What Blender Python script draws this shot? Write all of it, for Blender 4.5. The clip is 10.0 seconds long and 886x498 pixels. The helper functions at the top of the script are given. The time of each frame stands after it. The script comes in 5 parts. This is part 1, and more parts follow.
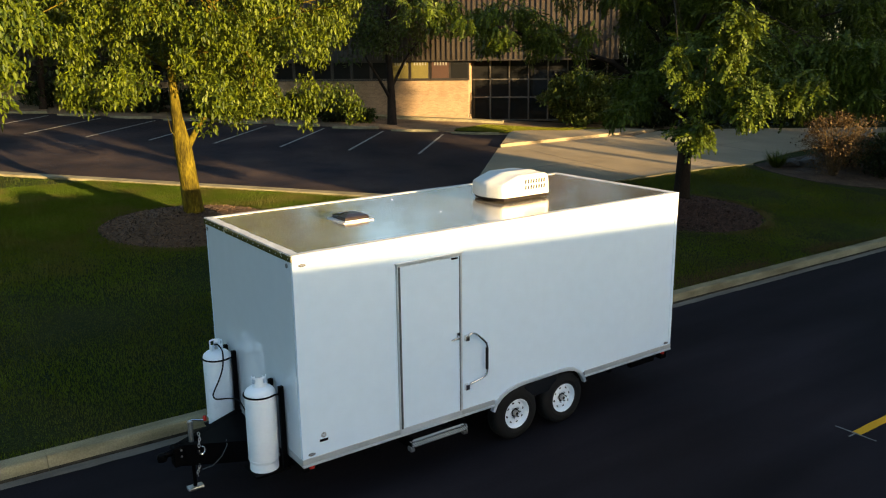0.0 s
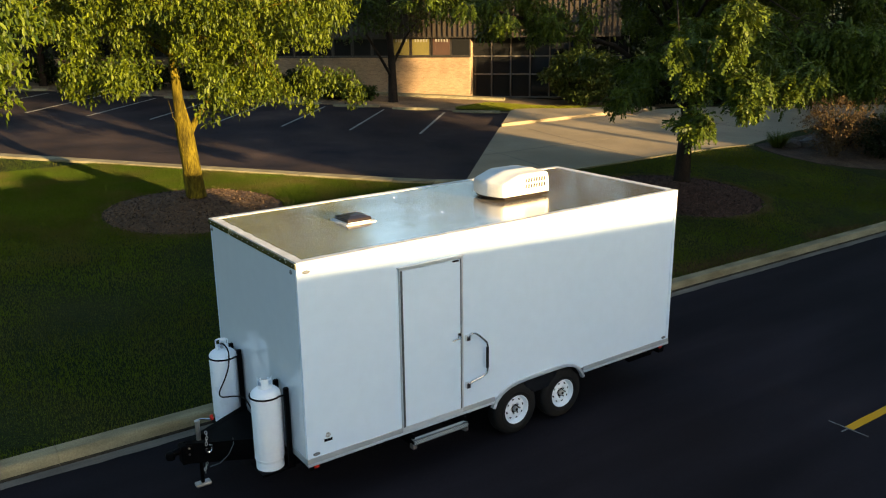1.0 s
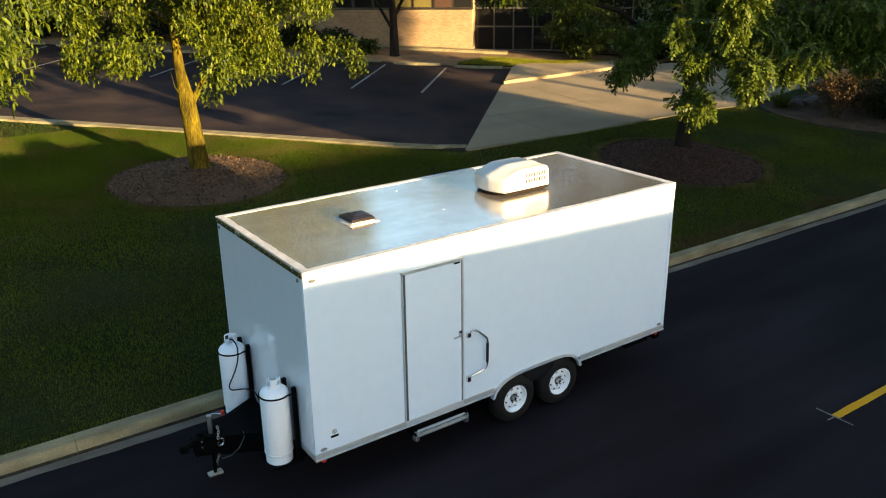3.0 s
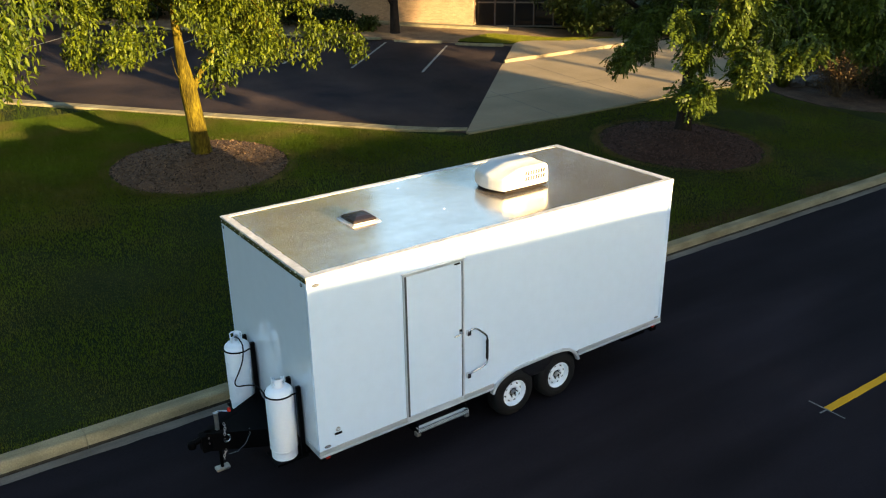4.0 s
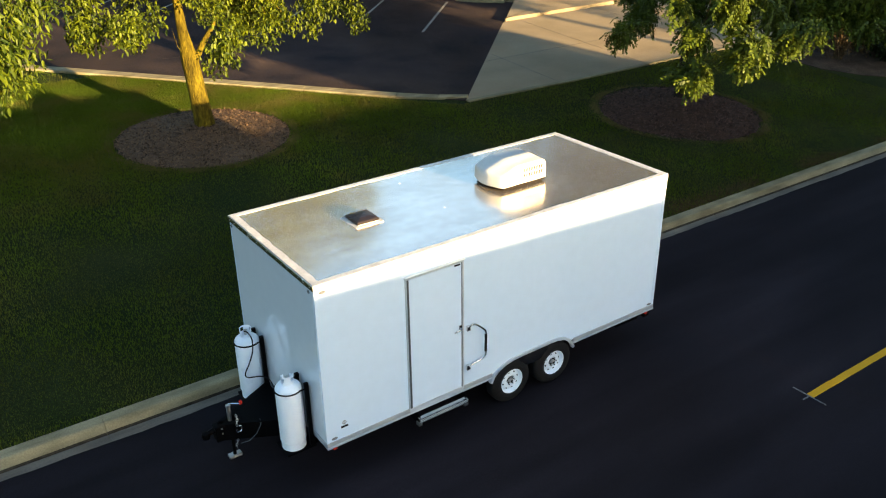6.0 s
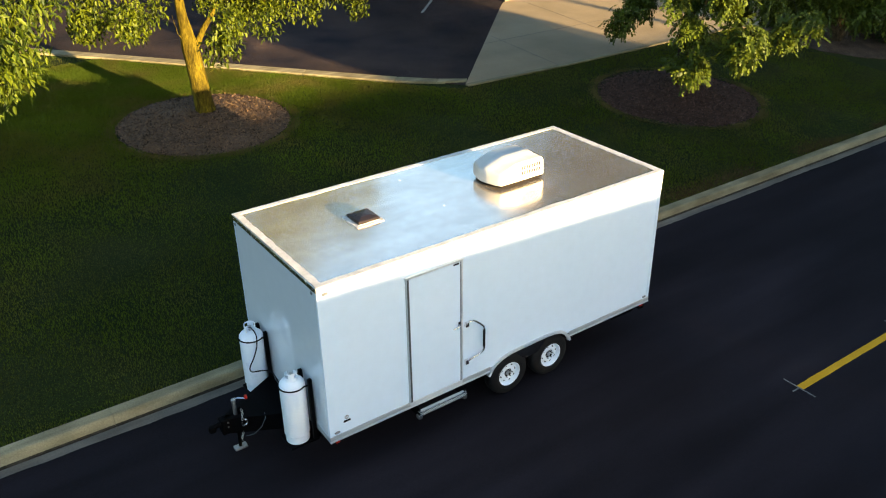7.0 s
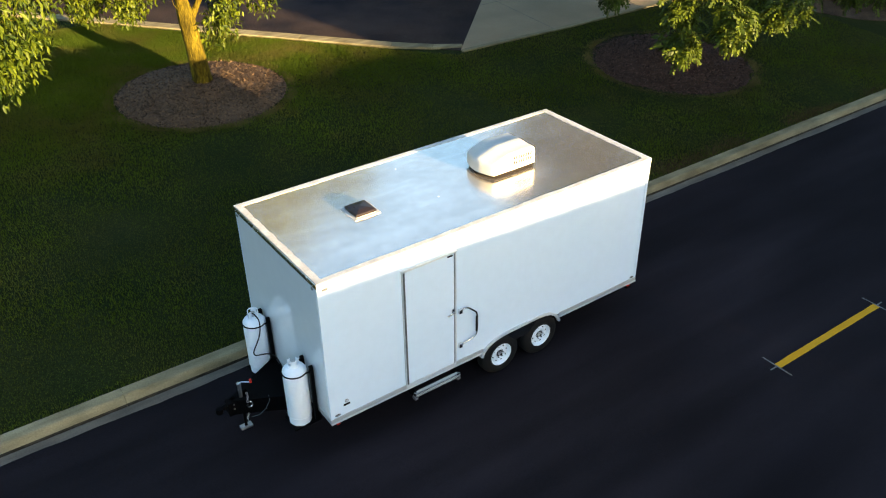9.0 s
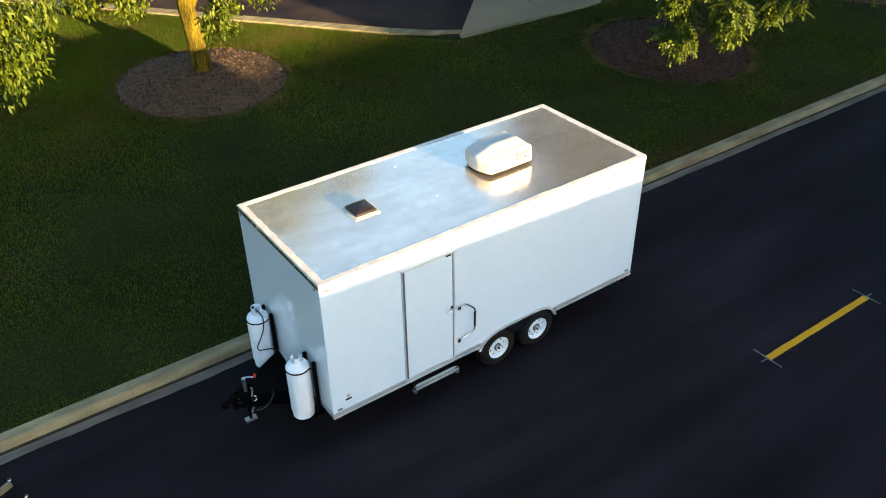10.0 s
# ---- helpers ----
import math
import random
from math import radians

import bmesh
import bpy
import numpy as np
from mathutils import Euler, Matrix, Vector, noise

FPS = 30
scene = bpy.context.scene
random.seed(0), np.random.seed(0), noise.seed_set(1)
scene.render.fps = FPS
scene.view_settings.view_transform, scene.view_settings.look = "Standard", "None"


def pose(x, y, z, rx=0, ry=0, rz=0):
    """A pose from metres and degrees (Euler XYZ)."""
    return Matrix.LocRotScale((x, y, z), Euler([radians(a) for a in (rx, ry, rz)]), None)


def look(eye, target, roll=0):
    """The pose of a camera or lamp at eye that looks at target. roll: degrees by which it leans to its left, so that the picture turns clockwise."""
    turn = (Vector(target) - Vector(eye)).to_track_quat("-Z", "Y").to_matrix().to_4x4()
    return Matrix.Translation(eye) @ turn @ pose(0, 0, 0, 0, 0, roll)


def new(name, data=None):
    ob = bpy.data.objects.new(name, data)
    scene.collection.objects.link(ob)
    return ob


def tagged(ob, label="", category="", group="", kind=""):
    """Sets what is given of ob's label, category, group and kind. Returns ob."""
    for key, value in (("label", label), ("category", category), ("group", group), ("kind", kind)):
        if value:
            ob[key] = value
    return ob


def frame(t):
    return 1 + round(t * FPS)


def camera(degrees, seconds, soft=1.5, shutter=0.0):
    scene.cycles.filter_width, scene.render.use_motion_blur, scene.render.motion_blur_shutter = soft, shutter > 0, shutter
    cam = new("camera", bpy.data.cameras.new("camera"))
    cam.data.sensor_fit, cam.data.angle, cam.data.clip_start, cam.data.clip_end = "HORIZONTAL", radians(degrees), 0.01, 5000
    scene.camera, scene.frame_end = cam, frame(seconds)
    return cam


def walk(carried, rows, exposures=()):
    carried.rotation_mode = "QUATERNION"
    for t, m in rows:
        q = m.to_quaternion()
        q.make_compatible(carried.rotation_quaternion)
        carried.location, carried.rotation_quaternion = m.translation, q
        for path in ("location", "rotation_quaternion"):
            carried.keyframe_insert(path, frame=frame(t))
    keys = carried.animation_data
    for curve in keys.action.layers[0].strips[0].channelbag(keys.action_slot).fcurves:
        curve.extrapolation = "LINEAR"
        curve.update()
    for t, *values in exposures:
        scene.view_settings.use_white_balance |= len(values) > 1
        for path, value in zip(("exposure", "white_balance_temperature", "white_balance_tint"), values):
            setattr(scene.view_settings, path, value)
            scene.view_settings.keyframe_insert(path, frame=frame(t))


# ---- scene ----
cam = camera(56.6, 10.0, soft=1.15)
PATH = [
    (0, (-3.576, -7.824, 5.15), (-2.454, -6.238, 4.677), -0.7),
    (0.5, (-3.595, -7.841, 5.372), (-2.479, -6.262, 4.863), -0.7),
    (1, (-3.607, -7.866, 5.575), (-2.498, -6.293, 5.032), -0.7),
    (1.5, (-3.613, -7.878, 5.772), (-2.511, -6.313, 5.194), -0.8),
    (2, (-3.618, -7.883, 5.983), (-2.524, -6.325, 5.37), -0.8),
    (2.5, (-3.613, -7.883, 6.184), (-2.526, -6.334, 5.537), -0.7),
    (4, (-3.625, -7.93, 6.834), (-2.564, -6.409, 6.085), -0.8),
    (4.5, (-3.629, -7.936, 7.055), (-2.576, -6.426, 6.272), -0.8),
    (5, (-3.641, -7.956, 7.282), (-2.598, -6.457, 6.466), -0.8),
    (5.5, (-3.648, -7.969, 7.508), (-2.614, -6.482, 6.66), -0.8),
    (7, (-3.687, -8.037, 8.198), (-2.679, -6.589, 7.257), -0.8),
    (7.5, (-3.692, -8.065, 8.407), (-2.694, -6.63, 7.436), -0.8),
    (8, (-3.695, -8.088, 8.619), (-2.705, -6.668, 7.617), -0.8),
    (8.5, (-3.694, -8.116, 8.844), (-2.713, -6.712, 7.812), -0.9),
    (9, (-3.694, -8.13, 9.054), (-2.721, -6.742, 7.992), -0.8),
    (9.5, (-3.694, -8.159, 9.283), (-2.731, -6.787, 8.193), -0.9),
    (10, (-3.703, -8.174, 9.53), (-2.75, -6.815, 8.414), -0.9),
]
walk(cam, [(t, look(eye, target, roll)) for t, eye, target, roll in PATH], exposures=[(0.0, 2.19, 7200, 9), (4.5, 2.55, 7200, 9), (10.0, 2.77, 7100, 9)])

# ---- light ----
SUN = Vector((0.205, -0.979, 0.125)).normalized()
world = bpy.data.worlds.new("sky")
scene.world = world
world.use_nodes = True
wn = world.node_tree.nodes
sky = wn.new("ShaderNodeTexSky")
sky.sky_type = "NISHITA"
sky.sun_disc = False
sky.sun_elevation = radians(7.1)
sky.sun_rotation = math.atan2(SUN.x, SUN.y)
sky.altitude, sky.air_density, sky.dust_density, sky.ozone_density = 200, 1.0, 2.0, 2.4
wn["Background"].inputs["Strength"].default_value = 0.122
world.node_tree.links.new(sky.outputs[0], wn["Background"].inputs["Color"])
sun = new("sun", bpy.data.lights.new("sun", "SUN"))
sun.data.energy, sun.data.angle, sun.data.color = 5.0, radians(0.6), (1.0, 0.74, 0.4)
sun.matrix_world = look(SUN * 100, (0, 0, 0))

# ---- materials ----


def surface(name, c1, c2, scale=3.0, fine=60.0, rough=0.6, metal=0.0, bump=0.2, coat=0.0, ior=1.5, gloss=0.5, spread=0.5, depth=0.01, speck=0.35, rough_var=0.1, random_amount=0.0, stretch=(1, 1, 1), streak=None):
    """Two-scale procedural surface: broad stains between c1 and c2, fine grain, relief."""
    m = bpy.data.materials.new(name)
    m.use_nodes = True
    n, l = m.node_tree.nodes, m.node_tree.links
    b = n["Principled BSDF"]
    geo = n.new("ShaderNodeNewGeometry")
    mapping = n.new("ShaderNodeMapping")
    mapping.inputs["Scale"].default_value = stretch
    l.new(geo.outputs["Position"], mapping.inputs["Vector"])
    big, small = n.new("ShaderNodeTexNoise"), n.new("ShaderNodeTexNoise")
    for tex, s, d in ((big, scale, 5), (small, fine, 3)):
        tex.inputs["Scale"].default_value = s
        tex.inputs["Detail"].default_value = d
        l.new(mapping.outputs[0], tex.inputs["Vector"])
    ramp = n.new("ShaderNodeMapRange")
    ramp.inputs["From Min"].default_value, ramp.inputs["From Max"].default_value = 0.5 - spread / 2, 0.5 + spread / 2
    l.new(big.outputs[0], ramp.inputs["Value"])
    mix = n.new("ShaderNodeMix")
    mix.data_type = "RGBA"
    mix.inputs[6].default_value, mix.inputs[7].default_value = (*c1, 1), (*c2, 1)
    l.new(ramp.outputs[0], mix.inputs[0])
    gain = n.new("ShaderNodeMapRange")
    gain.inputs["From Min"].default_value, gain.inputs["From Max"].default_value = 0.25, 0.75
    gain.inputs["To Min"].default_value, gain.inputs["To Max"].default_value = 1 - speck, 1 + speck
    l.new(small.outputs[0], gain.inputs["Value"])
    value = gain.outputs[0]
    if random_amount:
        info = n.new("ShaderNodeObjectInfo")
        r = n.new("ShaderNodeMapRange")
        r.inputs["To Min"].default_value, r.inputs["To Max"].default_value = 1 - random_amount, 1 + random_amount
        l.new(info.outputs["Random"], r.inputs["Value"])
        mul = n.new("ShaderNodeMath")
        mul.operation = "MULTIPLY"
        l.new(value, mul.inputs[0])
        l.new(r.outputs[0], mul.inputs[1])
        value = mul.outputs[0]
    if streak:
        # long faint bands: (stretch of the pattern, scale, lowest factor, highest factor)
        way = n.new("ShaderNodeMapping")
        way.inputs["Scale"].default_value = streak[0]
        l.new(geo.outputs["Position"], way.inputs["Vector"])
        bands = n.new("ShaderNodeTexNoise")
        bands.inputs["Scale"].default_value, bands.inputs["Detail"].default_value = streak[1], 4
        l.new(way.outputs[0], bands.inputs["Vector"])
        reach = n.new("ShaderNodeMapRange")
        reach.inputs["From Min"].default_value, reach.inputs["From Max"].default_value = 0.35, 0.68
        reach.inputs["To Min"].default_value, reach.inputs["To Max"].default_value = streak[2], streak[3]
        l.new(bands.outputs[0], reach.inputs["Value"])
        more = n.new("ShaderNodeMath")
        more.operation = "MULTIPLY"
        l.new(value, more.inputs[0])
        l.new(reach.outputs[0], more.inputs[1])
        value = more.outputs[0]
    tint = n.new("ShaderNodeVectorMath")
    tint.operation = "SCALE"
    l.new(mix.outputs[2], tint.inputs[0])
    l.new(value, tint.inputs["Scale"])
    l.new(tint.outputs[0], b.inputs["Base Color"])
    rr = n.new("ShaderNodeMapRange")
    rr.inputs["To Min"].default_value, rr.inputs["To Max"].default_value = max(0.02, rough - rough_var), min(1, rough + rough_var)
    l.new(big.outputs[0], rr.inputs["Value"])
    l.new(rr.outputs[0], b.inputs["Roughness"])
    b.inputs["Metallic"].default_value = metal
    b.inputs["IOR"].default_value = ior
    b.inputs["Specular IOR Level"].default_value = gloss
    b.inputs["Coat Weight"].default_value = coat
    b.inputs["Coat Roughness"].default_value = 0.05
    if bump:
        bp = n.new("ShaderNodeBump")
        bp.inputs["Strength"].default_value = bump
        bp.inputs["Distance"].default_value = depth
        l.new(small.outputs[0], bp.inputs["Height"])
        l.new(bp.outputs[0], b.inputs["Normal"])
    return m


def leafy(name, c1, c2, through_colour, thin=0.35, rough=0.55, gloss=0.2, patches=None, broad=0.0):
    """Leaves: each island its own tone, some light passes through."""
    m = bpy.data.materials.new(name)
    m.use_nodes = True
    n, l = m.node_tree.nodes, m.node_tree.links
    b, out = n["Principled BSDF"], n["Material Output"]
    geo = n.new("ShaderNodeNewGeometry")
    mix = n.new("ShaderNodeMix")
    mix.data_type = "RGBA"
    mix.inputs[6].default_value, mix.inputs[7].default_value = (*c1, 1), (*c2, 1)
    l.new(geo.outputs["Random Per Island"], mix.inputs[0])
    tone = mix.outputs[2]
    if patches:
        spots = n.new("ShaderNodeTexNoise")
        spots.inputs["Scale"].default_value, spots.inputs["Detail"].default_value = 0.9, 5
        l.new(geo.outputs["Position"], spots.inputs["Vector"])
        grade = n.new("ShaderNodeMapRange")
        grade.inputs["From Min"].default_value, grade.inputs["From Max"].default_value = 0.45, 0.69
        l.new(spots.outputs[0], grade.inputs["Value"])
        blend = n.new("ShaderNodeMix")
        blend.data_type = "RGBA"
        l.new(grade.outputs[0], blend.inputs[0])
        l.new(tone, blend.inputs[6])
        blend.inputs[7].default_value = (*patches, 1)
        tone = blend.outputs[2]
    if broad:
        wide = n.new("ShaderNodeTexNoise")
        wide.inputs["Scale"].default_value, wide.inputs["Detail"].default_value = 0.32, 6
        l.new(geo.outputs["Position"], wide.inputs["Vector"])
        swing = n.new("ShaderNodeMapRange")
        swing.inputs["From Min"].default_value, swing.inputs["From Max"].default_value = 0.3, 0.7
        swing.inputs["To Min"].default_value, swing.inputs["To Max"].default_value = 1 - broad, 1 + broad
        l.new(wide.outputs[0], swing.inputs["Value"])
        shade = n.new("ShaderNodeVectorMath")
        shade.operation = "SCALE"
        l.new(tone, shade.inputs[0])
        l.new(swing.outputs[0], shade.inputs["Scale"])
        tone = shade.outputs[0]
    l.new(tone, b.inputs["Base Color"])
    b.inputs["Roughness"].default_value = rough
    b.inputs["Specular IOR Level"].default_value = gloss
    tr = n.new("ShaderNodeBsdfTranslucent")
    tr.inputs["Color"].default_value = (*through_colour, 1)
    ms = n.new("ShaderNodeMixShader")
    ms.inputs[0].default_value = thin
    l.new(b.outputs[0], ms.inputs[1])
    l.new(tr.outputs[0], ms.inputs[2])
    l.new(ms.outputs[0], out.inputs["Surface"])
    return m


def brick_surface(name):
    m = surface(name, (0.25, 0.158, 0.085), (0.35, 0.232, 0.13), 0.8, 30, 0.85, bump=0)
    n, l = m.node_tree.nodes, m.node_tree.links
    b = n["Principled BSDF"]
    uv = n.new("ShaderNodeTexCoord")
    t = n.new("ShaderNodeTexBrick")
    t.inputs["Scale"].default_value = 1.0
    t.inputs["Brick Width"].default_value, t.inputs["Row Height"].default_value = 0.205, 0.075
    t.inputs["Mortar Size"].default_value = 0.008
    t.inputs["Color1"].default_value, t.inputs["Color2"].default_value, t.inputs["Mortar"].default_value = (1, 1, 1, 1), (0.72, 0.7, 0.68, 1), (0.95, 1.0, 1.05, 1)
    mapping = n.new("ShaderNodeMapping")
    mapping.inputs["Rotation"].default_value = (radians(90), 0, 0)
    l.new(uv.outputs["Object"], mapping.inputs["Vector"])
    l.new(mapping.outputs[0], t.inputs["Vector"])
    old = b.inputs["Base Color"].links[0].from_socket
    mul = n.new("ShaderNodeVectorMath")
    mul.operation = "MULTIPLY"
    l.new(old, mul.inputs[0])
    l.new(t.outputs["Color"], mul.inputs[1])
    l.new(mul.outputs[0], b.inputs["Base Color"])
    bp = n.new("ShaderNodeBump")
    bp.inputs["Strength"].default_value, bp.inputs["Distance"].default_value = 0.6, 0.008
    bp.invert = True
    l.new(t.outputs["Fac"], bp.inputs["Height"])
    l.new(bp.outputs[0], b.inputs["Normal"])
    return m


def glassy(name, colour, rough=0.03):
    m = bpy.data.materials.new(name)
    m.use_nodes = True
    b = m.node_tree.nodes["Principled BSDF"]
    b.inputs["Base Color"].default_value = (*colour, 1)
    b.inputs["Roughness"].default_value = rough
    b.inputs["IOR"].default_value = 1.3
    return m


M_ROAD = surface("fresh_asphalt", (0.0074, 0.0061, 0.0077), (0.0144, 0.0117, 0.0142), 0.4, 90, 0.92, gloss=0.08, bump=0.5, depth=0.006, speck=0.3, spread=0.32, stretch=(0.45, 1, 1), streak=((0.16, 1.3, 1), 0.9, 0.78, 1.4))
# navy and brown patches: wear, with shaded and sunlit ground painted in
M_LOT = surface("worn_sun_shade_asphalt", (0.0078, 0.0072, 0.0108), (0.055, 0.037, 0.03), 0.5, 50, 0.9, gloss=0.1, bump=0.8, depth=0.02, speck=0.3, streak=((0.5, 0.5, 1), 0.35, 0.65, 1.3))
M_SEAM = surface("scuffed_crack", (0.03, 0.024, 0.021), (0.075, 0.058, 0.048), 4, 60, 0.95, gloss=0.05, bump=0.2)
M_CONCRETE = surface("kerb_concrete", (0.155, 0.13, 0.073), (0.295, 0.255, 0.152), 1.2, 50, 0.9, gloss=0.1, bump=0.3, depth=0.004, speck=0.2, random_amount=0.08, streak=((0.5, 3.0, 3.0), 2.0, 0.72, 1.12))
M_GUTTER = surface("gutter_concrete", (0.1, 0.083, 0.06), (0.19, 0.158, 0.115), 1.5, 50, 0.85, bump=0.3, depth=0.004, speck=0.2, random_amount=0.06, streak=((0.5, 3.0, 3.0), 2.0, 0.72, 1.12))
M_JOINT = surface("joint_dirt", (0.02, 0.017, 0.012), (0.06, 0.05, 0.035), 5, 50, 0.95, gloss=0.05, bump=0.4, speck=0.3)
M_DRIVE = surface("driveway_concrete", (0.19, 0.146, 0.088), (0.29, 0.226, 0.142), 0.5, 40, 0.9, gloss=0.2, bump=0.5, depth=0.012, speck=0.12, random_amount=0.05)
M_SOIL = surface("lawn_soil", (0.012, 0.022, 0.006), (0.03, 0.035, 0.01), 0.8, 25, 0.95, gloss=0.05, bump=1.0, depth=0.06, speck=0.5)
M_BLADE = leafy("grass_blade", (0.02, 0.041, 0.006), (0.066, 0.094, 0.01), (0.23, 0.25, 0.012), 0.22, 0.7, 0.05, patches=(0.068, 0.06, 0.019), broad=0.4)
# verge blades far paler than the lawn's: low sun put into their colour
M_VERGE = leafy("sunlit_verge_blade", (0.09, 0.1, 0.011), (0.2, 0.2, 0.022), (0.2, 0.2, 0.01), 0.1, 0.7, 0.05)
M_DRYSOIL = surface("dry_bed_soil", (0.11, 0.074, 0.043), (0.24, 0.165, 0.098), 1.2, 20, 0.95, gloss=0.08, bump=0.8, depth=0.03, speck=0.4)
M_MULCH = surface("bark_mulch", (0.056, 0.033, 0.018), (0.112, 0.07, 0.041), 2.0, 40, 0.95, bump=0.9, depth=0.03, speck=0.5)
M_MULCH_RED = surface("aged_red_mulch", (0.042, 0.021, 0.014), (0.085, 0.046, 0.032), 2.0, 40, 0.95, gloss=0.1, bump=0.9, depth=0.03, speck=0.5)
M_CHIP_RED = leafy("aged_red_chip", (0.011, 0.0055, 0.004), (0.125, 0.07, 0.05), (0.02, 0.015, 0.01), 0.02, 0.9)
M_CHIP = leafy("mulch_chip", (0.018, 0.01, 0.005), (0.19, 0.12, 0.07), (0.02, 0.015, 0.01), 0.02, 0.9)
M_BARK = surface("smooth_bark", (0.038, 0.029, 0.004), (0.126, 0.096, 0.01), 7, 26, 0.95, gloss=0.08, bump=1.0, depth=0.05, speck=0.5, spread=0.35, stretch=(1, 1, 0.3))
M_BARK_DARK = surface("dark_bark", (0.012, 0.009, 0.007), (0.03, 0.021, 0.015), 4, 30, 0.95, gloss=0.08, bump=0.8, depth=0.02, speck=0.35, stretch=(1, 1, 0.3))
M_LEAF = leafy("broad_leaf", (0.012, 0.025, 0.002), (0.088, 0.11, 0.005), (0.14, 0.16, 0.006), 0.13)
M_LEAF_DEEP = leafy("long_drooping_leaf", (0.011, 0.025, 0.002), (0.076, 0.1, 0.005), (0.12, 0.145, 0.006), 0.13)
M_LOCUST = leafy("locust_leaf", (0.022, 0.038, 0.003), (0.072, 0.097, 0.006), (0.1, 0.118, 0.008), 0.12)
M_SHRUB = leafy("shrub_leaf", (0.02, 0.034, 0.006), (0.055, 0.075, 0.012), (0.08, 0.1, 0.012), 0.25)
M_RUSSET = leafy("russet_leaf", (0.05, 0.03, 0.012), (0.13, 0.08, 0.03), (0.1, 0.06, 0.016), 0.25)
M_TWIG = surface("pale_twig_bark", (0.045, 0.032, 0.02), (0.11, 0.078, 0.045), 5, 40, 0.9, gloss=0.1, bump=0.2, speck=0.2)
M_DARKLEAF = leafy("dark_leaf", (0.009, 0.017, 0.004), (0.022, 0.034, 0.008), (0.03, 0.045, 0.009))
M_STRAW = leafy("dry_grass_blade", (0.08, 0.065, 0.025), (0.15, 0.125, 0.05), (0.1, 0.08, 0.02), 0.2, 0.8, 0.05)
M_DEADGRASS = leafy("dead_grass_blade", (0.05, 0.036, 0.018), (0.12, 0.08, 0.036), (0.06, 0.04, 0.014), 0.1, 0.85, 0.05)
M_YELLOW = surface("yellow_paint", (0.52, 0.26, 0.012), (0.62, 0.32, 0.022), 3, 80, 0.8, gloss=0.1, bump=0.2, speck=0.15)
M_WHITELINE = surface("white_line_paint", (0.15, 0.143, 0.118), (0.27, 0.255, 0.215), 3, 60, 0.8, bump=0.2, speck=0.3)
M_CHALK = surface("chalk_mark", (0.09, 0.088, 0.08), (0.2, 0.195, 0.18), 9, 60, 0.9, bump=0.1, speck=0.4)
M_BRICK = brick_surface("tan_brick")
M_SIDING = surface("brown_ribbed_metal", (0.024, 0.016, 0.009), (0.036, 0.025, 0.014), 0.6, 30, 0.5, bump=0.05, speck=0.08)
M_GLASS_DARK = glassy("dark_window_glass", (0.012, 0.012, 0.012))
M_BRONZE = surface("bronze_frame", (0.04, 0.032, 0.025), (0.06, 0.05, 0.04), 3, 60, 0.45, metal=0.6, bump=0)
M_MULLION = surface("pale_mullion", (0.10, 0.085, 0.07), (0.14, 0.12, 0.1), 3, 60, 0.45, metal=0.3, bump=0)
M_STONE = surface("boulder_stone", (0.045, 0.04, 0.034), (0.1, 0.088, 0.075), 2, 25, 0.9, bump=0.8, depth=0.04)
M_BLIND = surface("window_blind", (0.085, 0.068, 0.012), (0.125, 0.1, 0.02), 2, 40, 0.8, bump=0)
M_BLIND_RED = surface("red_blind", (0.035, 0.013, 0.006), (0.05, 0.02, 0.009), 2, 40, 0.8, bump=0)
M_GRAVEL = surface("gravel_bed", (0.03, 0.021, 0.014), (0.085, 0.06, 0.042), 2, 18, 0.95, gloss=0.1, bump=0.9, depth=0.04, speck=0.5)

# ---- mesh helpers ----
PLACE = {}


def mesh(name, bm, material, smooth=False):
    me = bpy.data.meshes.new(name)
    bmesh.ops.recalc_face_normals(bm, faces=bm.faces)
    bm.to_mesh(me)
    bm.free()
    me.materials.append(material)
    if smooth:
        for p in me.polygons:
            p.use_smooth = True
        me.set_sharp_from_angle(angle=radians(38))
    return me


def thing(name, label, category, at=(0, 0, 0), group="", kind=""):
    """An Empty at the thing's base; its parts are built in world coordinates."""
    ob = new(name)
    ob.location = at
    ob.empty_display_size = 0.1
    PLACE[ob] = Matrix.Translation(at)
    return tagged(ob, label, category, group, kind)


def part(name, bm, material, parent, label="", smooth=False):
    """Links a bmesh as one mesh object under a thing or a part."""
    ob = new(name, mesh(name, bm, material, smooth))
    ob.parent = parent
    ob.matrix_parent_inverse = PLACE.get(parent, Matrix.Identity(4)).inverted()
    return tagged(ob, label)


def whole(name, bm, material, label, category, group="", kind="", smooth=False):
    return tagged(new(name, mesh(name, bm, material, smooth)), label, category, group, kind)


def piece(name, me, parent, m):
    """One of many alike pieces that share a mesh."""
    ob = new(name, me)
    ob.parent = parent
    ob.matrix_parent_inverse = PLACE.get(parent, Matrix.Identity(4)).inverted()
    ob.matrix_basis = m
    return ob


def box(bm, x0, x1, y0, y1, z0, z1, bevel=0.0, seg=2):
    c = bmesh.ops.create_cube(bm, size=1, matrix=Matrix.Translation(((x0 + x1) / 2, (y0 + y1) / 2, (z0 + z1) / 2)) @ Matrix.Diagonal((abs(x1 - x0), abs(y1 - y0), abs(z1 - z0), 1)))
    if bevel:
        es = list({e for v in c["verts"] for e in v.link_edges})
        bmesh.ops.bevel(bm, geom=es, offset=bevel, segments=seg, affect="EDGES", profile=0.6)
    return bm


def bm_box(*args, **kw):
    return box(bmesh.new(), *args, **kw)


